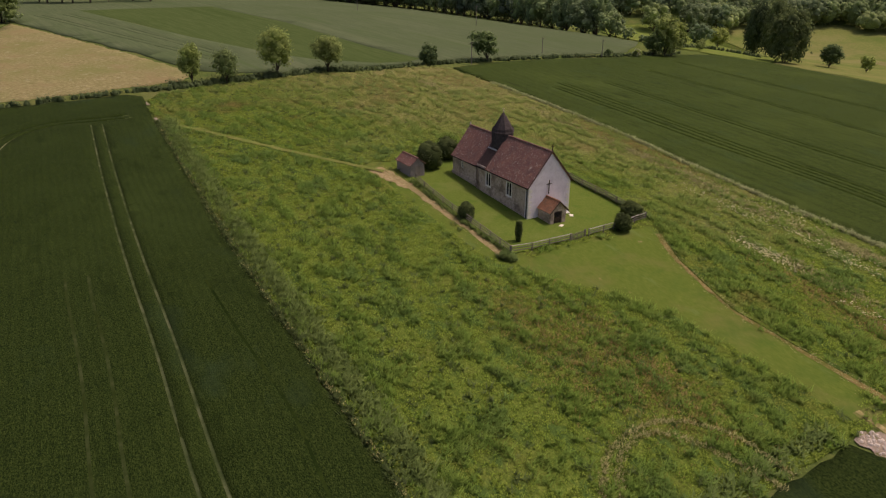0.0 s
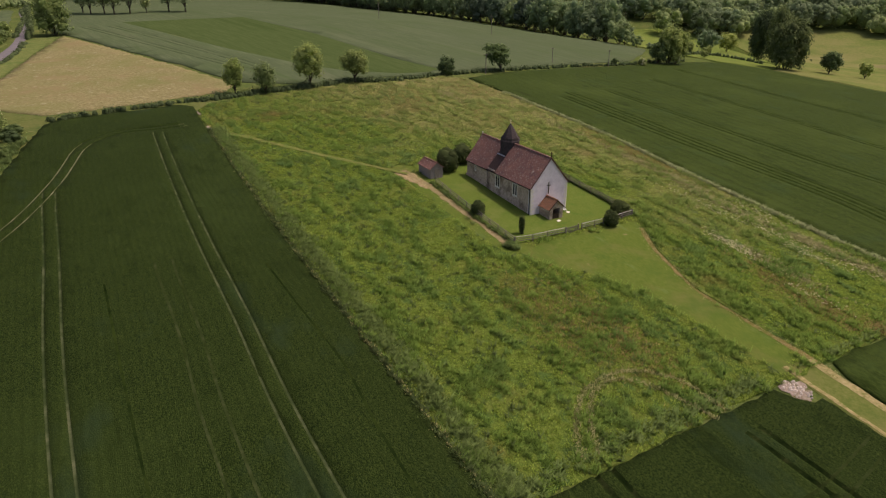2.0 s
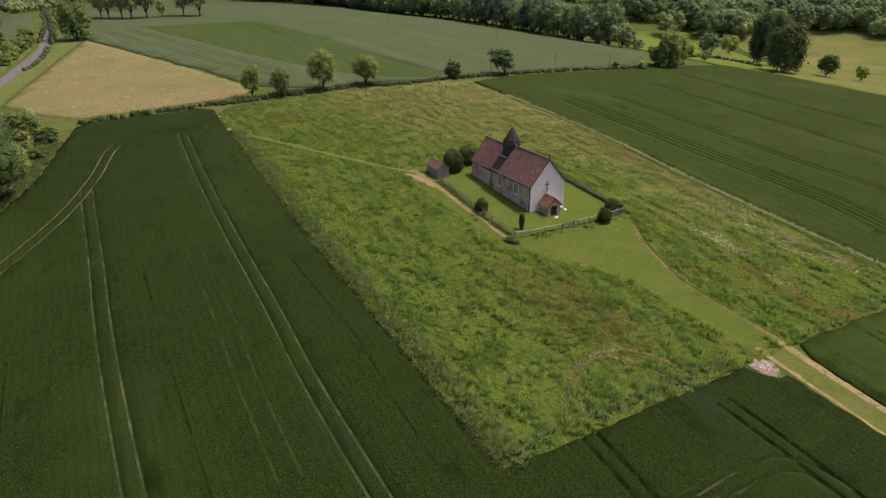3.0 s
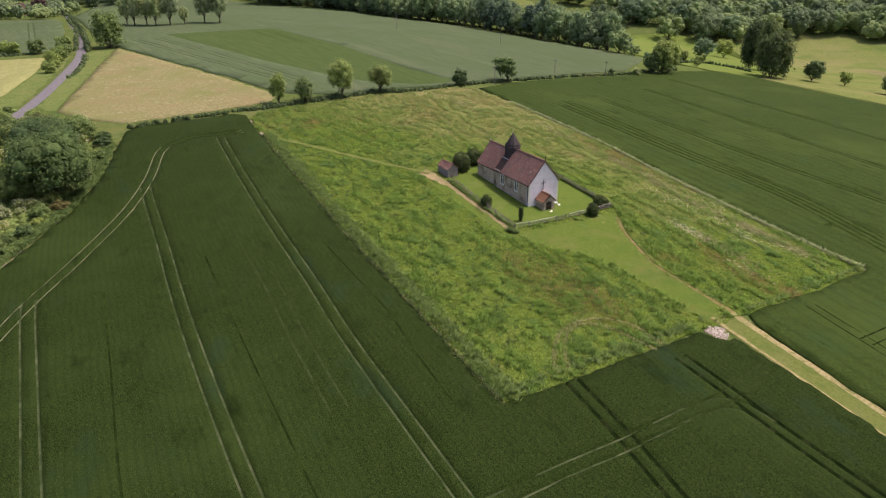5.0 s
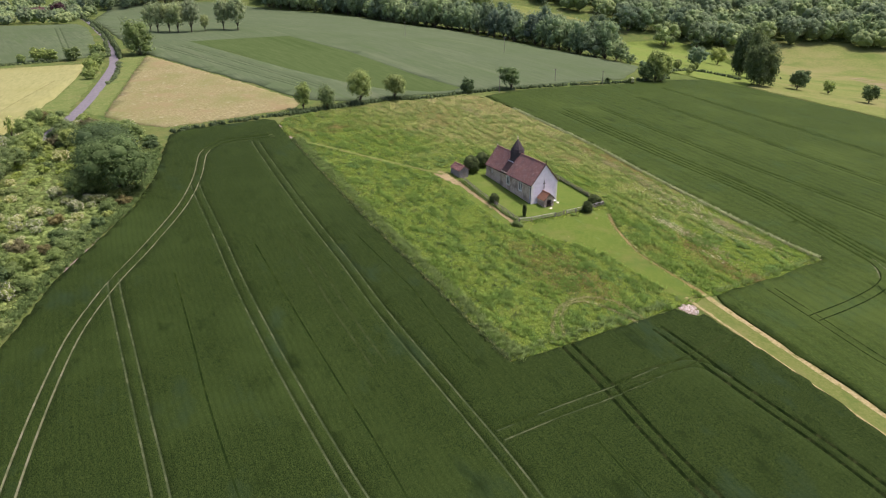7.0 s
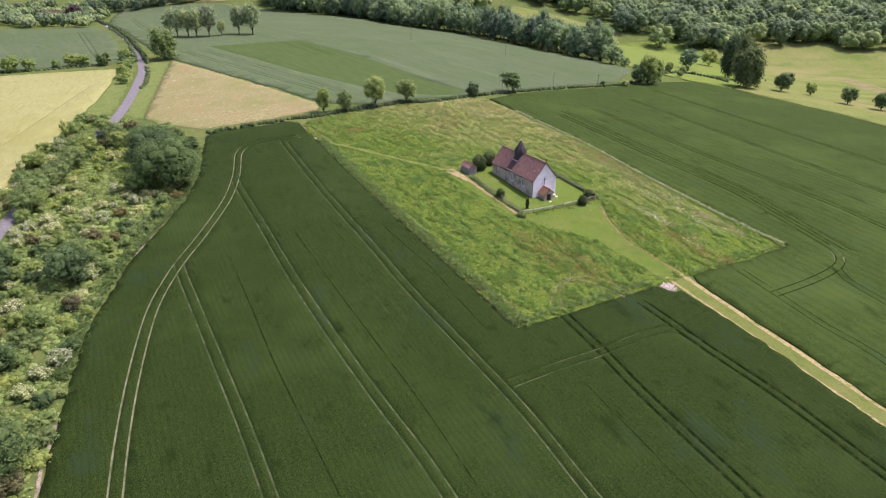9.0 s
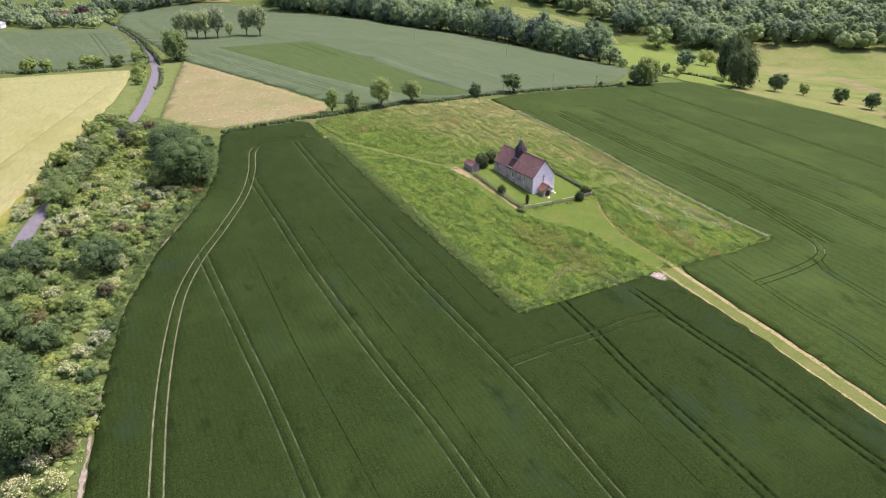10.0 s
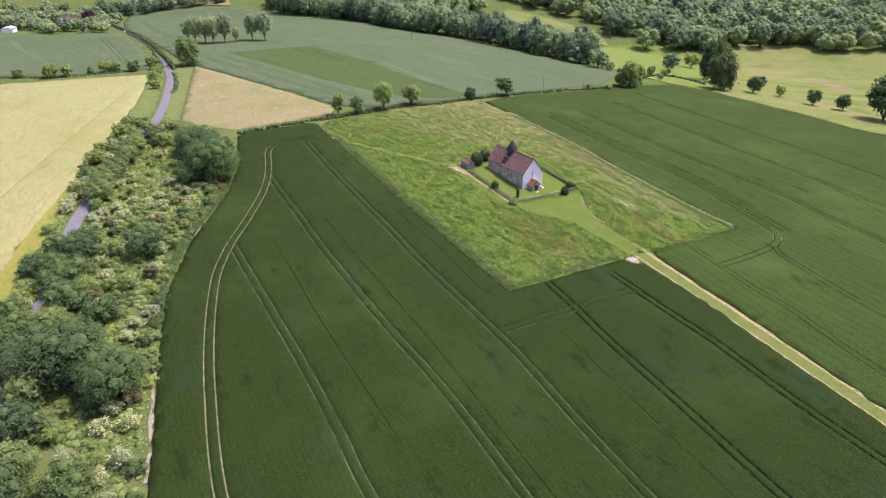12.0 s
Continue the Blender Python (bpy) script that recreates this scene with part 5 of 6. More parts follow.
nettles(rng, smooth_line([(-68.2, -2.0), (-73.1, 13.2), (-77.1, 35), (-77.8, 50.4), (-78.8, 68.5), (-82.8, 87.2), (-90.2, 108)], 0.5), 1.0, 620, M_NETTLE, (-0.5, 0.0))
nettles(rng, smooth_line([(44.5, 52.2), (56.0, 60.2), (70.0, 70.8)], 0.5), 0.4, 30, M_NETTLE)

# ---- church ----
M_FLINT = material("flint_rubble_wall", [(0.37, 0.285, 0.225), (0.56, 0.445, 0.365), (0.7, 0.575, 0.485)], 3.0, bump=0.5, bump_scale=9, patches=[((0.24, 0.18, 0.14), 0.5, 0.5, 0.66), ((0.72, 0.62, 0.53), 0.9, 0.58, 0.72), ((0.2, 0.16, 0.13), 2.2, 0.6, 0.7)])
M_RENDER = material("pale_lime_render", [(0.7, 0.655, 0.715), (0.79, 0.745, 0.805), (0.84, 0.8, 0.85)], 1.1, bump=0.12, bump_scale=12, patches=[((0.6, 0.56, 0.62), 0.5, 0.52, 0.75), ((0.66, 0.6, 0.58), 1.7, 0.6, 0.75)])
M_STONE = material("dressed_stone", [(0.7, 0.66, 0.6), (0.84, 0.81, 0.76)], 4.0, bump=0.2)
M_TILE = material("old_clay_tile", [(0.15, 0.084, 0.075), (0.235, 0.126, 0.108), (0.33, 0.185, 0.155)], 6.0, bump=0.5, bump_scale=10, patches=[((0.16, 0.1, 0.095), 0.5, 0.45, 0.65), ((0.31, 0.155, 0.12), 1.1, 0.55, 0.7), ((0.52, 0.44, 0.38), 4.0, 0.57, 0.66), ((0.5, 0.43, 0.36), 0.9, 0.66, 0.74)])
M_TILE_DARK = material("mossy_dark_tile", [(0.08, 0.055, 0.05), (0.12, 0.08, 0.07), (0.16, 0.105, 0.09)], 5.0, bump=0.4, bump_scale=9)
M_TILE_WARM = material("orange_clay_tile", [(0.19, 0.09, 0.055), (0.3, 0.15, 0.095), (0.37, 0.22, 0.15)], 5.0, bump=0.4, bump_scale=9, patches=[((0.2, 0.14, 0.1), 1.3, 0.5, 0.7)])
M_SHINGLE = material("tarred_weatherboard", [(0.052, 0.044, 0.044), (0.1, 0.086, 0.086)], 3.0, rough=0.6, bump=0.4)
M_LEAD = material("lead_flashing", [(0.38, 0.38, 0.4), (0.5, 0.5, 0.52)], 4.0, rough=0.5, bump=0.1)
M_GLASS = material("dark_leaded_glass", [(0.006, 0.006, 0.007), (0.012, 0.012, 0.014)], 6.0, rough=0.3, bump=0.05, spec=0.08)
M_IRON = material("black_iron", [(0.012, 0.012, 0.013), (0.03, 0.03, 0.03)], 6.0, rough=0.5, bump=0.1)
M_WOOD = material("grey_weathered_wood", [(0.17, 0.15, 0.13), (0.3, 0.265, 0.235)], 5.0, bump=0.3)
M_WOOD_LIGHT = material("sun_bleached_rail", [(0.5, 0.46, 0.42), (0.65, 0.61, 0.56)], 5.0, bump=0.2)
M_OAK = material("dark_oak", [(0.05, 0.035, 0.025), (0.1, 0.075, 0.055)], 5.0, bump=0.3)
M_BOARD = material("grey_shed_boards", [(0.2, 0.18, 0.175), (0.36, 0.325, 0.31)], 3.0, bump=0.3, stretch=(5, 5, 0.6))
M_WHITE = material("white_painted_wood", [(0.7, 0.7, 0.7), (0.82, 0.82, 0.82)], 4.0, bump=0.1)
M_GILT = material("pale_gilt", [(0.6, 0.52, 0.35), (0.75, 0.68, 0.5)], 6.0, rough=0.4, bump=0.05)


def box(bm, lo, hi, bevel=0.0):
    lo, hi = Vector(lo), Vector(hi)
    m = Matrix.Translation((lo + hi) / 2) @ Matrix.Diagonal((*(hi - lo), 1))
    made = bmesh.ops.create_cube(bm, size=1, matrix=m)
    if bevel:
        es = list({e for v in made["verts"] for e in v.link_edges})
        bmesh.ops.bevel(bm, geom=es, offset=bevel, segments=1, affect="EDGES")


def prism(bm, outline, way, holes=()):
    """A solid: an outline (3D points in one plane) pushed along `way`, with openings through it."""
    pts = [Vector(p) for p in outline]
    way = Vector(way)
    nrm = way.normalized()
    a = (pts[1] - pts[0]).normalized()
    b = nrm.cross(a)
    flat = lambda p: Vector(((p - pts[0]).dot(a), (p - pts[0]).dot(b)))
    loops = [[flat(p) for p in pts]] + [[flat(Vector(p)) for p in h] for h in holes]
    vs, es = [], []
    for lp in loops:
        base = len(vs)
        vs += lp
        es += [(base + i, base + (i + 1) % len(lp)) for i in range(len(lp))]
    ov, _, of, _, _, _ = delaunay_2d_cdt(vs, es, [], 0, 1e-6, False)
    polys = [[tuple(p) for p in lp] for lp in loops]
    lift = [pts[0] + a * p.x + b * p.y for p in ov]
    near, far = [bm.verts.new(p) for p in lift], [bm.verts.new(p + way) for p in lift]
    count = {}
    for t in of:
        c = sum((Vector(ov[i]) for i in t), Vector((0, 0))) / len(t)
        x, y = np.array([c.x]), np.array([c.y])
        if not inside(polys[0], x, y)[0] or any(inside(h, x, y)[0] for h in polys[1:]):
            continue
        bm.faces.new([near[i] for i in t])
        bm.faces.new([far[i] for i in reversed(t)])
        for i in range(len(t)):
            count[(t[i], t[(i + 1) % len(t)])] = 1
    for i, j in count:
        if (j, i) not in count:
            bm.faces.new([near[j], near[i], far[i], far[j]])
    for v in near + far:
        if not v.link_faces:
            bm.verts.remove(v)
    bmesh.ops.recalc_face_normals(bm, faces=bm.faces)


def lancet(y, z, wide, tall, x=0.0):
    """A pointed opening's outline in the plane x, round the middle of its foot."""
    w, spring = wide / 2, tall - wide * 0.8
    pts = [(x, y - w, z), (x, y + w, z), (x, y + w, z + spring)]
    pts += [(x, y + w * math.cos(a), z + spring + wide * 0.8 * math.sin(a)) for a in (0.5, 1.0)]
    pts += [(x, y, z + tall)]
    pts += [(x, y - w * math.cos(a), z + spring + wide * 0.8 * math.sin(a)) for a in (1.0, 0.5)]
    return pts + [(x, y - w, z + spring)]


CH = (10.14, 87.26, 33.197)
church = new("church")
church.matrix_basis = pose(CH[0], CH[1], 0, 0, 0, CH[2])
tagged(church, "small medieval church with red tiled roofs and pale west gable", "church")
NW, NL, EAVE, RIDGE = 8.09, 13.3, 4.94, 9.75
IN = 0.28  # how far walls stand back under the eaves
CW, CL, C_EAVE, C_RIDGE, C_IN = 7.31, 7.74, 4.65, 9.25, 0.39
T = 0.7


def bevelled(bm, amount=0.02):
    bmesh.ops.bevel(bm, geom=[e for e in bm.edges if e.is_manifold and e.calc_face_angle(0) > 0.6], offset=amount, segments=1, affect="EDGES")
    return bm


# nave walls
slope = (RIDGE - EAVE) / (NW / 2)
wall_top = EAVE + IN * slope - 0.12
bm = bmesh.new()
WINDOWS = (10.06, 4.71)
prism(bm, [(IN, 0.1 + T, -0.8), (IN, NL, -0.8), (IN, NL, wall_top), (IN, 0.1 + T, wall_top)], (T, 0, 0), [[(IN, y - 0.68, 2.45), (IN, y + 0.68, 2.45), (IN, y + 0.68, 4.66), (IN, y - 0.68, 4.66)] for y in WINDOWS])
south = part("south_wall", bm, M_FLINT, church, "grey flint rubble wall")
bm = bmesh.new()
box(bm, (NW - IN - T, 0.1 + T, -0.8), (NW - IN, NL, wall_top))
part("north_wall", bm, M_FLINT, church)
bm = bmesh.new()
prism(bm, [(IN, 0.1, -0.8), (NW - IN, 0.1, -0.8), (NW - IN, 0.1, wall_top), (NW / 2, 0.1, RIDGE - 0.16), (IN, 0.1, wall_top)], (0, T, 0))
west = part("west_gable", bm, M_RENDER, church, "pale limewashed gable wall")
bm = bmesh.new()
prism(bm, [(IN, NL - T, 0.2), (NW - IN, NL - T, 0.2), (NW - IN, NL - T, 4.66), (NW / 2, NL - T, RIDGE - 1.05), (IN, NL - T, 4.66)], (0, T, 0))
part("east_gable", bm, M_FLINT, church)
# windows: two pointed lights in a stone frame
for y in WINDOWS:
    bm = bmesh.new()
    rect = [(IN - 0.04, y - 0.74, 2.4), (IN - 0.04, y + 0.74, 2.4), (IN - 0.04, y + 0.74, 4.72), (IN - 0.04, y - 0.74, 4.72)]
    prism(bm, rect, (0.22, 0, 0), [lancet(y - 0.32, 2.52, 0.5, 2.02, IN - 0.04), lancet(y + 0.32, 2.52, 0.5, 2.02, IN - 0.04)])
    win = part("window", bm, M_STONE, church, "two-light pointed window with pale stone frame")
    for s in (-0.34, 0.34):
        bm = bmesh.new()
        box(bm, (IN + 0.08, y + s - 0.33, 2.46), (IN + 0.11, y + s + 0.33, 4.66))
        part("pane", bm, M_GLASS, win)
    bm = bmesh.new()
    box(bm, (IN - 0.12, y - 0.72, 2.3), (IN + 0.1, y + 0.72, 2.4), 0.015)
    part("sill", bm, M_STONE, win)
# chancel walls
c_slope = (C_RIDGE - C_EAVE) / (CW / 2)
c_top = C_EAVE + 0.25 * c_slope - 0.12
x0, x1, y1 = C_IN + 0.25, C_IN + CW - 0.25, NL + CL - 0.15
bm = bmesh.new()
prism(bm, [(x0, NL, -0.2), (x0, y1 - T, -0.2), (x0, y1 - T, c_top), (x0, NL, c_top)], (T, 0, 0), [[(x0, 17.75, 3.3), (x0, 18.15, 3.3), (x0, 18.15, 4.35), (x0, 17.75, 4.35)]])
part("chancel_south_wall", bm, M_FLINT, church)
bm = bmesh.new()
prism(bm, [(x0 - 0.03, 17.66, 3.2), (x0 - 0.03, 18.24, 3.2), (x0 - 0.03, 18.24, 4.45), (x0 - 0.03, 17.66, 4.45)], (0.2, 0, 0), [lancet(17.95, 3.32, 0.3, 1.0, x0 - 0.03)])
win = part("window", bm, M_STONE, church, "small single-light chancel window")
bm = bmesh.new()
box(bm, (x0 + 0.1, 17.75, 3.3), (x0 + 0.13, 18.15, 4.35))
part("pane", bm, M_GLASS, win)
bm = bmesh.new()
box(bm, (x1 - T, NL, -0.2), (x1, y1 - T, c_top))
part("chancel_north_wall", bm, M_FLINT, church)
bm = bmesh.new()
prism(bm, [(x0, y1 - T, -0.2), (x1, y1 - T, -0.2), (x1, y1 - T, c_top), (NW / 2, y1 - T, C_RIDGE - 0.16), (x0, y1 - T, c_top)], (0, T, 0))
part("chancel_east_gable", bm, M_FLINT, church)
# plinth along the south side, a paler band
bm = bmesh.new()
box(bm, (x0 - 0.14, NL + 0.05, 0.2), (x0 - 0.004, y1 + 0.1, 2.15), 0.03)
part("plinth", bm, M_FLINT, church, "projecting stone plinth")


def roof_side(bm, y0, y1, eave_x, eave_z, ridge_x, ridge_z, thick):
    """One slope: lapped courses of tiles in one sagging, uneven sheet."""
    n, m = 34, max(4, int((y1 - y0) / 0.3))
    d = Vector((ridge_x - eave_x, 0, ridge_z - eave_z))
    up = Vector((-d.z, 0, d.x)).normalized() * (1 if d.x > 0 else -1)
    p = Vector((eave_x, 0, eave_z))
    rows = []
    for i in range(n):
        for s, lift in ((i / n, 0.018), ((i + 0.97) / n, 0.0)):
            row = []
            for j in range(m + 1):
                y = y0 + (y1 - y0) * j / m
                sag = 0.035 * noise.noise(Vector((s * 3, y * 0.5, eave_x))) + 0.02 * noise.noise(Vector((i * 1.7, y * 3.1, 5)))
                q = p + d * s + up * (lift + (sag if 0 < s < 0.97 else 0))
                row.append(bm.verts.new((q.x, y, q.z)))
            rows.append(row)
    under = []
    for s in (1.0, 0.0):
        q = p + d * s - up * thick
        under.append([bm.verts.new((q.x, y0 + (y1 - y0) * j / m, q.z)) for j in range(m + 1)])
    loop = rows + under
    for r, t in zip(loop, loop[1:] + loop[:1]):
        for j in range(m):
            bm.faces.new([r[j], r[j + 1], t[j + 1], t[j]])
    bm.faces.new([r[0] for r in loop])
    bm.faces.new([r[-1] for r in loop][::-1])
    bmesh.ops.recalc_face_normals(bm, faces=bm.faces)


def roof(y0, y1, xa, xb, eave, ridge, mat, label, parent, thick=0.14):
    mid = (xa + xb) / 2
    for name, x in (("roof_slope", xa), ("roof_slope", xb)):
        bm = bmesh.new()
        roof_side(bm, y0, y1, x, eave, mid, ridge, thick)
        part(name, bm, mat, parent, label)
    n = max(2, int((y1 - y0) / 0.45))
    bm = bmesh.new()
    step = (y1 - y0) / n
    for i in range(n):
        box(bm, (mid - 0.15, y0 + i * step + 0.01, ridge - 0.08), (mid + 0.15, y0 + (i + 1) * step - 0.01, ridge + 0.07 + 0.012 * (i % 3)), 0.05)
    part("ridge_tiles", bm, mat, parent)


roof(-0.08, 10.65, 0, NW, EAVE, RIDGE, M_TILE, "lichen-flecked red clay tiles", church)
roof(10.65, NL + 0.15, 0.1, NW - 0.1, EAVE - 0.22, RIDGE - 0.62, M_TILE_DARK, "dark mossy tiles", church)
roof(NL + 0.15, NL + CL, C_IN, C_IN + CW, C_EAVE, C_RIDGE, M_TILE, "lichen-flecked red clay tiles", church)
# verge mortar at the west and beside the turret
for y, z0, z1, x_in in ((-0.14, EAVE, RIDGE, 0.0), (10.58, EAVE, RIDGE, 0.0)):
    for s in (0, 1):
        xa, xm = (x_in, NW / 2) if s == 0 else (NW - x_in, NW / 2)
        bm = bmesh.new()
        prism(bm, [(xa, y, z0 - 0.06), (xm, y, z1 - 0.06), (xm, y, z1 + 0.06), (xa, y, z0 + 0.06)], (0, 0.12, 0))
        part("verge", bm, M_TILE_DARK, church)
# turret
bm = bmesh.new()
TX, TY, R0 = NW / 2, 11.95, 1.7
ring = lambda r, z, n=8: [Vector((TX + r * math.cos(math.pi * (2 * k + 1) / n), TY + r * math.sin(math.pi * (2 * k + 1) / n), z)) for k in range(n)]
for i in range(11):
    z = 7.3 + i * 0.3
    lo, hi = [bm.verts.new(p) for p in ring(R0 + 0.03, z)], [bm.verts.new(p) for p in ring(R0 - 0.01, z + 0.31)]
    for k in range(8):
        bm.faces.new([lo[k], lo[(k + 1) % 8], hi[(k + 1) % 8], hi[k]])
turret = part("bell_turret", bm, M_SHINGLE, church, "dark weatherboarded octagonal bell turret")
bm = bmesh.new()
levels = ((1.84, 10.0), (1.72, 10.22), (1.1, 11.35), (0.5, 12.35), (0.05, 13.0))
rings = [[bm.verts.new(p) for p in ring(r, z)] for r, z in levels]
bm.faces.new(rings[0][::-1])
bm.faces.new(rings[-1])
for lo, hi in zip(rings, rings[1:]):
    for k in range(8):
        bm.faces.new([lo[k], lo[(k + 1) % 8], hi[(k + 1) % 8], hi[k]])
cap = part("spire", bm, M_SHINGLE, turret, "grey shingled pointed cap")
bm = bmesh.new()
bmesh.ops.create_cone(bm, segments=6, radius1=0.05, radius2=0.03, depth=0.7, cap_ends=True, matrix=Matrix.Translation((TX, TY, 13.25)))
bmesh.ops.create_icosphere(bm, subdivisions=2, radius=0.13, matrix=Matrix.Translation((TX, TY, 13.1)))
box(bm, (TX - 0.02, TY - 0.25, 13.47), (TX + 0.02, TY + 0.25, 13.59))
part("finial", bm, M_GILT, turret, "pale ball finial and vane")
bm = bmesh.new()
box(bm, (TX - R0 - 0.16, TY - 1.3, 7.42), (TX - R0 + 0.02, TY + 1.25, 7.62), 0.03)
part("flashing", bm, M_LEAD, turret)
# quoins on the west corners
for xa, s in ((IN, 1), (NW - IN, -1)):
    z, k = -0.1, 0
    while z < wall_top - 0.3:
        tall, wide = 0.34 + 0.05 * (k % 3), 0.62 if k % 2 else 0.34
        bm = bmesh.new()
        a, b = sorted((xa - s * 0.03, xa + s * wide))
        box(bm, (a, 0.06, z), (b, 0.3, z + tall - 0.03), 0.02)
        part("quoin", bm, M_STONE, church)
        z, k = z + tall, k + 1
# cross and gable finial
bm = bmesh.new()
box(bm, (3.81, -0.03, 3.5), (3.91, 0.08, 5.6), 0.015)
box(bm, (3.4, -0.025, 4.95), (4.32, 0.075, 5.05), 0.015)
part("cross", bm, M_OAK, church, "tall dark wooden cross on the gable")
bm = bmesh.new()
box(bm, (NW / 2 - 0.05, -0.05, RIDGE), (NW / 2 + 0.05, 0.06, RIDGE + 1.0))
box(bm, (NW / 2 - 0.22, -0.03, RIDGE + 0.65), (NW / 2 + 0.22, 0.04, RIDGE + 0.73))
part("gable_cross", bm, M_OAK, church)
bm = bmesh.new()
box(bm, (NW / 2 - 0.06, NL + CL - 0.15, C_RIDGE), (NW / 2 + 0.06, NL + CL - 0.03, C_RIDGE + 0.4))
part("gable_cross", bm, M_STONE, church)
# gutters and downpipes
bm = bmesh.new()
box(bm, (-0.1, -0.05, EAVE - 0.14), (0.02, NL, EAVE - 0.02), 0.02)
part("gutter", bm, M_IRON, church, "black iron gutter")
bm = bmesh.new()
box(bm, (C_IN - 0.1, NL + 0.2, C_EAVE - 0.14), (C_IN + 0.02, NL + CL, C_EAVE - 0.02), 0.02)
part("gutter", bm, M_IRON, church)
for x, y, z0, z1 in ((IN - 0.12, 0.35, -0.1, EAVE - 0.1), (x0 - 0.16, NL + 0.25, 0.9, C_EAVE - 0.1)):
    bm = bmesh.new()
    bmesh.ops.create_cone(bm, segments=8, radius1=0.075, radius2=0.075, depth=z1 - z0, cap_ends=True, matrix=Matrix.Translation((x, y, (z0 + z1) / 2)))
    bmesh.ops.create_cone(bm, segments=8, radius1=0.1, radius2=0.16, depth=0.25, cap_ends=True, matrix=Matrix.Translation((x, y, z1 - 0.1)))
    part("downpipe", bm, M_IRON, church, "black iron downpipe")
# porch
PV, PW, PL, P_EAVE, P_RIDGE = 3.55, 3.35, 2.95, 1.75, 3.3
a, b, f_ = PV - PW / 2 + 0.3, PV + PW / 2 - 0.3, -PL + 0.25
bm = bmesh.new()
p_top = P_EAVE + 0.3 * (P_RIDGE - P_EAVE) / (PW / 2) - 0.1
prism(bm, [(a, f_, -0.8), (b, f_, -0.8), (b, f_, p_top), (PV, f_, P_RIDGE - 0.14), (a, f_, p_top)], (0, 0.3, 0), [[(PV - 0.72, f_, -0.1), (PV + 0.72, f_, -0.1), (PV + 0.72, f_, 1.78), (PV - 0.72, f_, 1.78)]])
porch = part("porch", bm, M_FLINT, church, "stone porch with warm orange tiled roof")
for xa, xb in ((a, a + 0.3), (b - 0.3, b)):
    bm = bmesh.new()
    box(bm, (xa, f_ + 0.3, -0.8), (xb, 0.1, p_top))
    part("porch_side_wall", bm, M_FLINT, porch)
bm = bmesh.new()
box(bm, (PV - 0.62, 0.02, -0.1), (PV + 0.62, 0.1, 2.0), 0.02)
part("door", bm, M_OAK, porch, "dark oak plank door")
bm = bmesh.new()
box(bm, (a + 0.3, f_ + 0.05, -0.5), (b - 0.3, 0.1, -0.08))
part("porch_floor", bm, M_STONE, porch)
for i in range(7):
    bm = bmesh.new()
    box(bm, (PV - 0.7 + i * 0.2, f_ + 0.12, -0.05), (PV - 0.7 + i * 0.2 + 0.17, f_ + 0.17, 0.85), 0.01)
    part("gate_pale", bm, M_OAK, porch, "dark oak pale of the porch gate")
for z in (0.12, 0.62):
    bm = bmesh.new()
    box(bm, (PV - 0.71, f_ + 0.17, z), (PV + 0.71, f_ + 0.21, z + 0.1), 0.01)
    part("gate_rail", bm, M_OAK, porch)
roof(-PL, 0.08, PV - PW / 2, PV + PW / 2, P_EAVE, P_RIDGE, M_TILE_WARM, "warm orange clay tiles", porch, 0.1)
for s in (-1, 1):
    bm = bmesh.new()
    prism(bm, [(PV + s * PW / 2, -PL - 0.05, P_EAVE - 0.14), (PV, -PL - 0.05, P_RIDGE - 0.14), (PV, -PL - 0.05, P_RIDGE + 0.05), (PV + s * PW / 2, -PL - 0.05, P_EAVE + 0.05)], (0, 0.07, 0))
    part("bargeboard", bm, M_OAK, porch)


def church_spot(x, y):
    """A place by the church's own axes, on the ground."""
    p = church.matrix_basis @ Vector((x, y, 0))
    return p.x, p.y, gz(p.x, p.y)


# white bench beside the porch
bx, by, bz = church_spot(6.3, -0.95)
bench = tagged(new("bench"), "white painted slatted bench beside the church porch", "bench")
bench.matrix_basis = pose(bx, by, bz + 0.05, 0, 0, CH[2])
for i in range(4):
    bm = bmesh.new()
    box(bm, (-0.75, -0.22 + i * 0.12, 0.42), (0.75, -0.13 + i * 0.12, 0.46), 0.01)
    part("seat_slat", bm, M_WHITE, bench)
for i in range(3):
    bm = bmesh.new()
    box(bm, (-0.75, 0.24, 0.55 + i * 0.14), (0.75, 0.28, 0.65 + i * 0.14), 0.01)
    part("back_slat", bm, M_WHITE, bench)
for x in (-0.68, 0.68):
    for y, top in ((-0.2, 0.42), (0.26, 0.95)):
        bm = bmesh.new()
        box(bm, (x - 0.04, y - 0.03, 0), (x + 0.04, y + 0.03, top), 0.01)
        part("leg", bm, M_WHITE, bench)
for dx, dy in ((3.5, -3.6), (7.3, -1.3)):
    x, y, z = church_spot(dx, dy)
    bm = bmesh.new()
    box(bm, (-0.42, -0.26, -0.05), (0.42, 0.26, 0.1), 0.03)
    slab = part("paving_slab", bm, M_STONE)
    slab.matrix_basis = pose(x, y, z, 0, 0, CH[2] + dx * 7)
    tagged(slab, "pale worn stone slab in the grass", "slab")


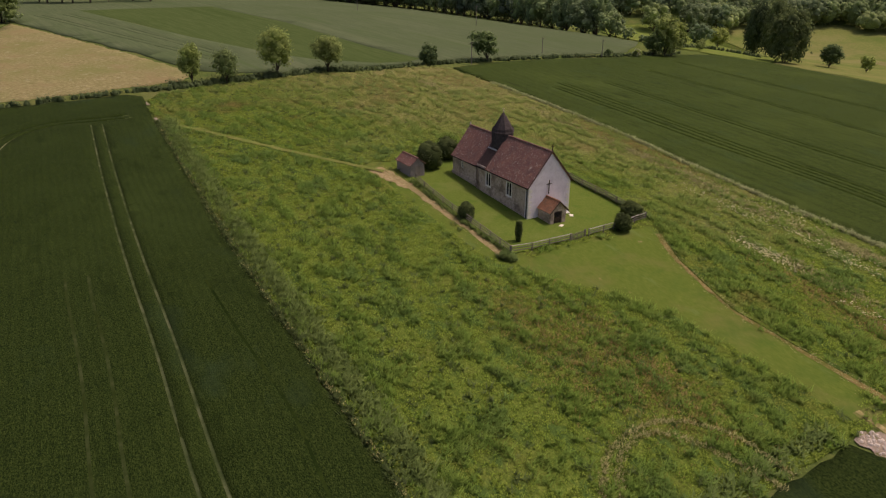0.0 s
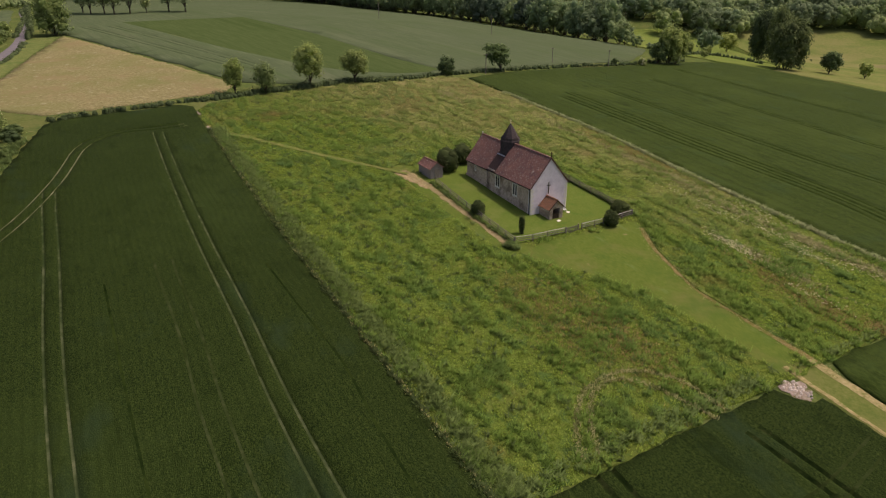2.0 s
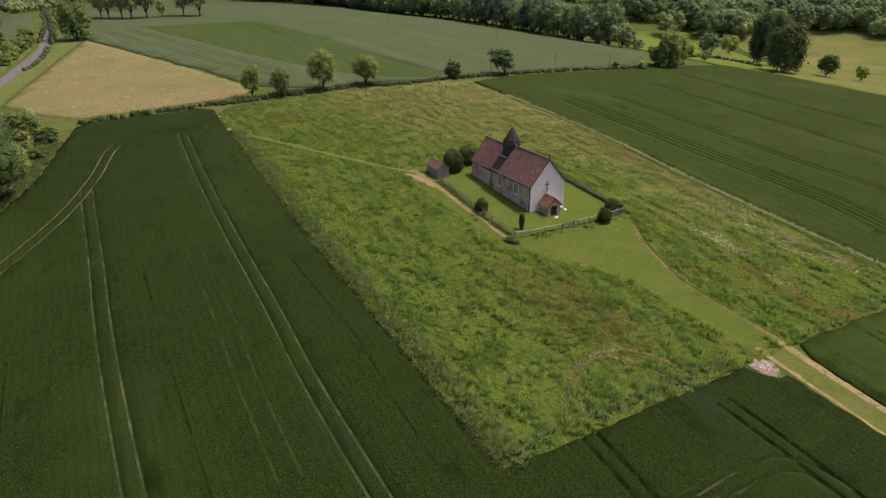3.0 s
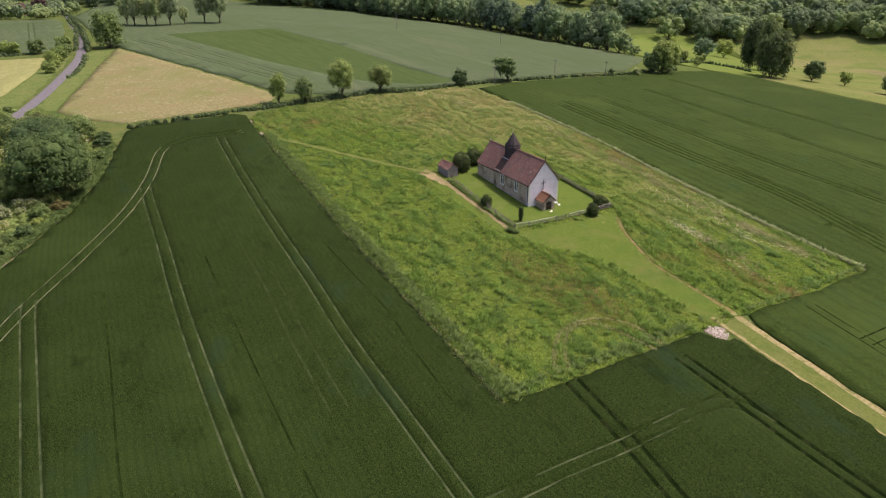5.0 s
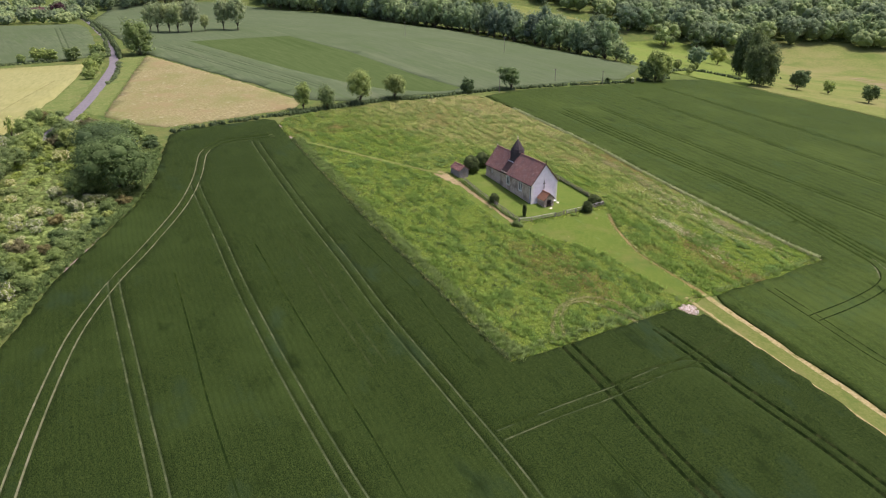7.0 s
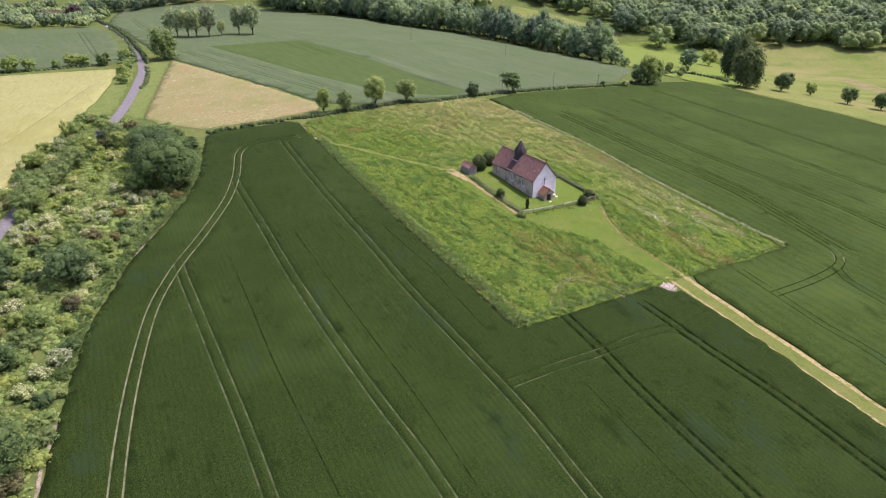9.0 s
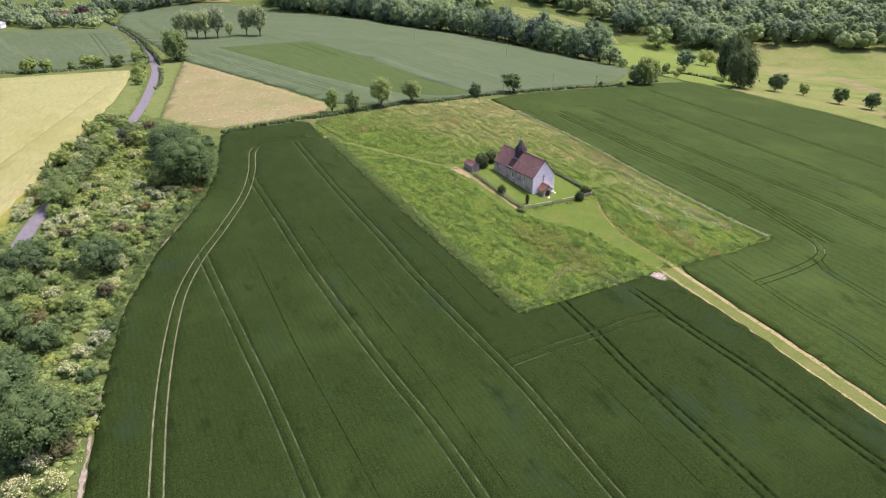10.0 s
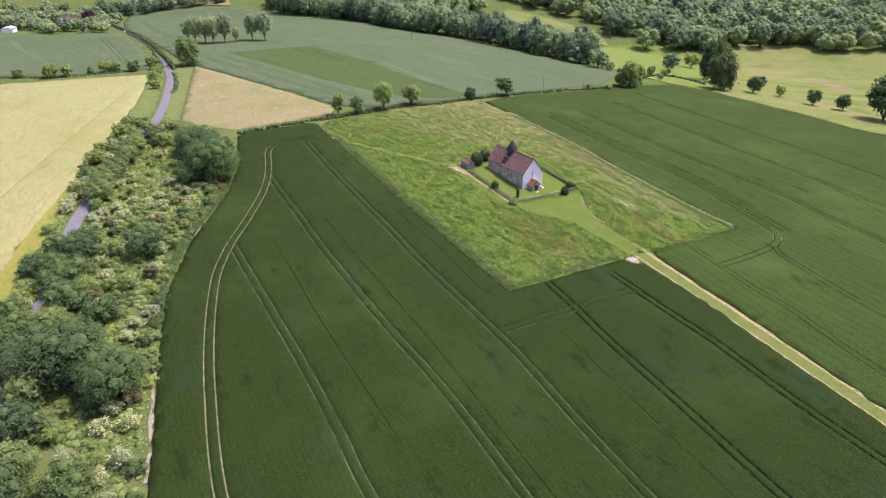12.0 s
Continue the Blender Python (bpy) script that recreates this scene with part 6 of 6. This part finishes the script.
# ---- shed ----
shed = tagged(new("shed"), "small grey boarded shed with red tiled roof", "shed")
SX, SY = -7.5, 100.9
shed.matrix_basis = pose(SX, SY, gz(-8, 103) - 0.15, 0, 0, CH[2] + 2)
SW, SL, S_EAVE, S_RIDGE = 2.9, 4.6, 2.0, 3.15
for x in (0.12, SW - 0.2):
    for i in range(13):
        bm = bmesh.new()
        box(bm, (x, 0.1 + i * 0.34, -0.2), (x + 0.06 + 0.012 * (i % 2), 0.1 + i * 0.34 + 0.325, S_EAVE + 0.05))
        part("board", bm, M_BOARD, shed)
for y in (0.1, SL - 0.2):
    for i in range(8):
        xa = 0.2 + i * 0.3125
        h = lambda x: S_EAVE + (S_RIDGE - S_EAVE) * (1 - abs(x - SW / 2) / (SW / 2)) - 0.1
        bm = bmesh.new()
        prism(bm, [(xa, y, -0.2), (xa + 0.3, y, -0.2), (xa + 0.3, y, h(xa + 0.3)), (xa, y, h(xa))] if not xa < SW / 2 < xa + 0.3 else [(xa, y, -0.2), (xa + 0.3, y, -0.2), (xa + 0.3, y, h(xa + 0.3)), (SW / 2, y, h(SW / 2)), (xa, y, h(xa))], (0, 0.05 + 0.012 * (i % 2), 0))
        part("board", bm, M_BOARD, shed)
bm = bmesh.new()
box(bm, (SW / 2 - 0.45, 0.03, 0.1), (SW / 2 + 0.45, 0.09, 1.85), 0.01)
part("door", bm, M_WOOD, shed, "grey plank door")
roof(-0.1, SL + 0.1, -0.1, SW + 0.1, S_EAVE, S_RIDGE, M_TILE, "red clay tiles", shed, 0.08)


# ---- fences and gate ----
def fence(corners, label, top_mat, gap=None, spacing=2.75, tall=1.15):
    """Posts and rails along a line on the ground, broken for a gate."""
    root = tagged(new("fence"), label, "fence")
    line = []
    for a, b in zip(corners, corners[1:]):
        a, b = np.array(a, float), np.array(b, float)
        n = max(1, round(np.linalg.norm(b - a) / spacing))
        line += [a + (b - a) * i / n for i in range(n)]
    line.append(np.array(corners[-1], float))
    root.location = (line[0][0], line[0][1], gz(*line[0]))
    o = Vector(root.location)
    rng = np.random.RandomState(len(line))
    for i, p in enumerate(line):
        bm = bmesh.new()
        box(bm, (-0.07, -0.07, -0.3), (0.07, 0.07, tall + 0.08), 0.015)
        post = part("post", bm, M_WOOD, root)
        post.matrix_basis = pose(p[0] - o.x, p[1] - o.y, gz(*p) - o.z, rng.normal() * 1.5, rng.normal() * 1.5, rng.uniform(0, 15))
        if i + 1 < len(line):
            q = line[i + 1]
            if gap and abs(np.linalg.norm((p + q) / 2 - np.array(gap))) < 1.4:
                continue
            for k, h in enumerate((0.45, 0.78, tall - 0.02)):
                a = Vector((p[0], p[1], gz(*p) + h + rng.normal() * 0.015)) - o
                b = Vector((q[0], q[1], gz(*q) + h + rng.normal() * 0.015)) - o
                d = b - a
                bm = bmesh.new()
                box(bm, (0, -0.03, -0.06), (d.length, 0.03, 0.06), 0.012)
                rail = part("rail", bm, top_mat if k == 2 else M_WOOD, root)
                rail.matrix_basis = Matrix.Translation(a) @ d.to_track_quat("X", "Z").to_matrix().to_4x4()
    return root


GATE = (17.05, 82.1)
fence([(7.4, 76.0), (10.2, 77.4), (12.6, 79.0), (15.6, 81.0), (18.4, 83.1), (20.7, 84.8), (24.0, 87.3), (27.8, 90.6)], "weathered post-and-rail fence with sun-bleached top rail", M_WOOD_LIGHT, GATE)
fence([(7.3, 76.1), (3.6, 82.0), (-0.4, 88.6), (-3.4, 93.8), (-6.5, 99.8)], "grey weathered post-and-rail fence beside the worn path", M_WOOD)
fence([(27.9, 90.8), (24.6, 96.2), (22.0, 100.2), (18.6, 105.6), (15.0, 111.0)], "grey weathered post-and-rail fence behind the church", M_WOOD)
gate = tagged(new("gate"), "small grey wooden slatted churchyard gate", "gate")
gate.matrix_basis = pose(15.7, 81.15, gz(*GATE) - 0.02, 0, 0, 36.5)
for i in range(9):
    bm = bmesh.new()
    box(bm, (0.2 + i * 0.25, -0.03, 0.08), (0.3 + i * 0.25, 0.01, 1.08 + 0.08 * math.sin(i / 8 * math.pi)), 0.01)
    part("slat", bm, M_WOOD, gate)
for h in (0.25, 0.9):
    bm = bmesh.new()
    box(bm, (0.12, 0.012, h - 0.05), (2.5, 0.06, h + 0.05), 0.01)
    part("crossbar", bm, M_WOOD, gate)
for x in (0.0, 2.6):
    bm = bmesh.new()
    box(bm, (x - 0.1, -0.1, -0.3), (x + 0.1, 0.1, 1.28), 0.02)
    part("gate_post", bm, M_WOOD, gate)

# ---- churchyard shrubs ----
def clipped(name, label, radius, tall, seed, x, y, leaves, rough=0.06):
    """A clipped evergreen: one dense, slightly uneven mass on a short stem."""
    rng = np.random.RandomState(seed)
    root = tagged(new(name), label, "shrub")
    lob = [(0, 0, tall * 0.5, radius, radius, tall * 0.52)]
    for i in range(7):
        a = i * 2.4
        lob.append((math.cos(a) * radius * 0.4, math.sin(a) * radius * 0.4, tall * (0.25 + 0.09 * i), radius * 0.62, radius * 0.62, tall * 0.24))
    v, f = foliage(rng, lob, leaves, 0.15, core=0.95, spread=rough)
    raw("foliage", v, f, M_YEW, root)
    v, f = tube([(0, 0, -0.2), (0, 0, tall * 0.4)], [0.12, 0.06])
    raw("stem", v, f, M_BARK, root)
    return settle_first(root, x, y)


clipped("clipped_shrub", "rounded dark evergreen shrub by the fence", 1.15, 2.3, 71, 1.6, 86.3, 900)
clipped("clipped_shrub", "ball-shaped dark yew by the churchyard fence", 1.25, 2.5, 72, 23.5, 85.8, 900)
clipped("clipped_shrub", "spreading dark yew at the fence corner", 1.6, 2.4, 73, 25.7, 90.9, 900, 0.12)
clipped("evergreen_bush", "large dense dark evergreen beside the shed", 2.1, 4.3, 74, -4.7, 106.4, 1800)
clipped("evergreen_bush", "dark leafy evergreen behind the church", 1.9, 3.7, 75, -2.0, 111.6, 1300, 0.14)
rng = np.random.RandomState(76)
cyp = tagged(new("cypress"), "slim dark columnar cypress on the lawn", "shrub")
lob = [(rng.normal() * 0.05, rng.normal() * 0.05, 0.25 + 0.3 * i, 0.2 + 0.3 * math.sin(math.pi * (i + 1.0) / 12.5), 0.2 + 0.3 * math.sin(math.pi * (i + 1.0) / 12.5), 0.42) for i in range(9)]
v, f = foliage(rng, lob, 1100, 0.1, spread=0.08)
raw("foliage", v, f, M_YEW, cyp)
v, f = tube([(0, 0, -0.2), (0, 0, 0.6)], [0.09, 0.06])
raw("stem", v, f, M_BARK, cyp)
settle_first(cyp, 8.6, 79.9)

# ---- far houses, poles and car ----
M_BRICK = material("red_brick", [(0.2, 0.09, 0.06), (0.3, 0.14, 0.1)], 1.0, bump=0.2)
M_CARWHITE = material("white_car_paint", [(0.75, 0.75, 0.76), (0.8, 0.8, 0.8)], 1.0, rough=0.25, bump=0.0, spec=0.5)
M_RUBBER = material("tyre_rubber", [(0.015, 0.015, 0.015), (0.03, 0.03, 0.03)], 4.0, bump=0.1)


def house(x, y, turn, length, wide, eave, ridge, wall, tile, label):
    root = tagged(new("house"), label, "house")
    root.matrix_basis = pose(x, y, gz(x, y), 0, 0, turn)
    bm = bmesh.new()
    prism(bm, [(0.2, 0.2, -1), (wide - 0.2, 0.2, -1), (wide - 0.2, 0.2, eave), (wide / 2, 0.2, ridge - 0.2), (0.2, 0.2, eave)], (0, length - 0.4, 0))
    part("walls", bm, wall, root)
    roof(-0.1, length + 0.1, -0.2, wide + 0.2, eave, ridge, tile, "", root)
    for k in range(3):
        bm = bmesh.new()
        yy = length * (k + 0.6) / 3.4
        prism(bm, [(0.16, yy, 1), (0.16, yy + 1.2, 1), (0.16, yy + 1.2, 2.2), (0.16, yy, 2.2)], (-0.08, 0, 0), [[(0.16, yy + 0.1, 1.1), (0.16, yy + 1.1, 1.1), (0.16, yy + 1.1, 2.1), (0.16, yy + 0.1, 2.1)]])
        w = part("window", bm, M_WHITE, root)
        bm = bmesh.new()
        box(bm, (0.13, yy + 0.08, 1.08), (0.19, yy + 1.12, 2.12))
        part("pane", bm, M_GLASS, w)
    bm = bmesh.new()
    box(bm, (wide / 2 - 0.4, length * 0.75, ridge - 0.8), (wide / 2 + 0.4, length * 0.75 + 0.8, ridge + 1.1), 0.03)
    part("chimney", bm, M_BRICK, root)
    return root


house(-383, 493, -50, 14, 8, 4.5, 8.5, M_BRICK, M_TILE_DARK, "red brick cottage with tiled roof among garden trees")
house(-372, 512, 20, 10, 7, 4.0, 7.5, M_BRICK, M_TILE_WARM, "red brick cottage half hidden by trees")
house(-371, 398, 22, 15, 8, 2.6, 3.7, M_WHITE, M_LEAD, "long white farm building at the wood edge")

for x, y, tall in ((-54, 352, 8.5), (4.2, 309, 8.5), (26, 236, 5.5), (46.8, 240, 6), (2.2, 202.5, 6.5)):
    pole = tagged(new("utility_pole"), "slender grey wooden utility pole in the field", "pole", group="utility poles")
    pole.location = (x, y, gz(x, y))
    v, f = tube([(0, 0, -0.5), (0, 0, tall)], [0.13, 0.09], 8)
    raw("pole", v, f, M_WOOD, pole)
    bm = bmesh.new()
    box(bm, (-0.8, -0.05, tall - 0.5), (0.8, 0.05, tall - 0.38), 0.01)
    part("crossarm", bm, M_WOOD, pole)

car = tagged(new("car"), "small white car on the distant lane", "car")
car.matrix_basis = pose(-275.5, 400.0, gz(-275, 400) + 0.12, 0, 0, 32)
bm = bmesh.new()
prism(bm, [(-0.85, -2.1, 0.35), (-0.85, 2.1, 0.35), (-0.85, 2.1, 0.8), (-0.85, 1.1, 0.95), (-0.85, -2.0, 0.95)], (1.7, 0, 0))
body = part("body", bevelled(bm, 0.06), M_CARWHITE, car)
bm = bmesh.new()
prism(bm, [(-0.72, -1.9, 0.95), (-0.72, 1.0, 0.95), (-0.72, 0.3, 1.45), (-0.72, -1.5, 1.45)], (1.44, 0, 0))
part("cabin", bevelled(bm, 0.05), M_GLASS, car)
bm = bmesh.new()
box(bm, (-0.68, -1.45, 1.45), (0.68, 0.28, 1.49), 0.01)
part("roof", bm, M_CARWHITE, car)
for x in (-0.82, 0.82):
    for y in (-1.3, 1.3):
        bm = bmesh.new()
        bmesh.ops.create_cone(bm, segments=14, radius1=0.32, radius2=0.32, depth=0.2, cap_ends=True, matrix=Matrix.Translation((x, y, 0.32)) @ Matrix.Rotation(math.pi / 2, 4, "Y"))
        part("wheel", bm, M_RUBBER, car)
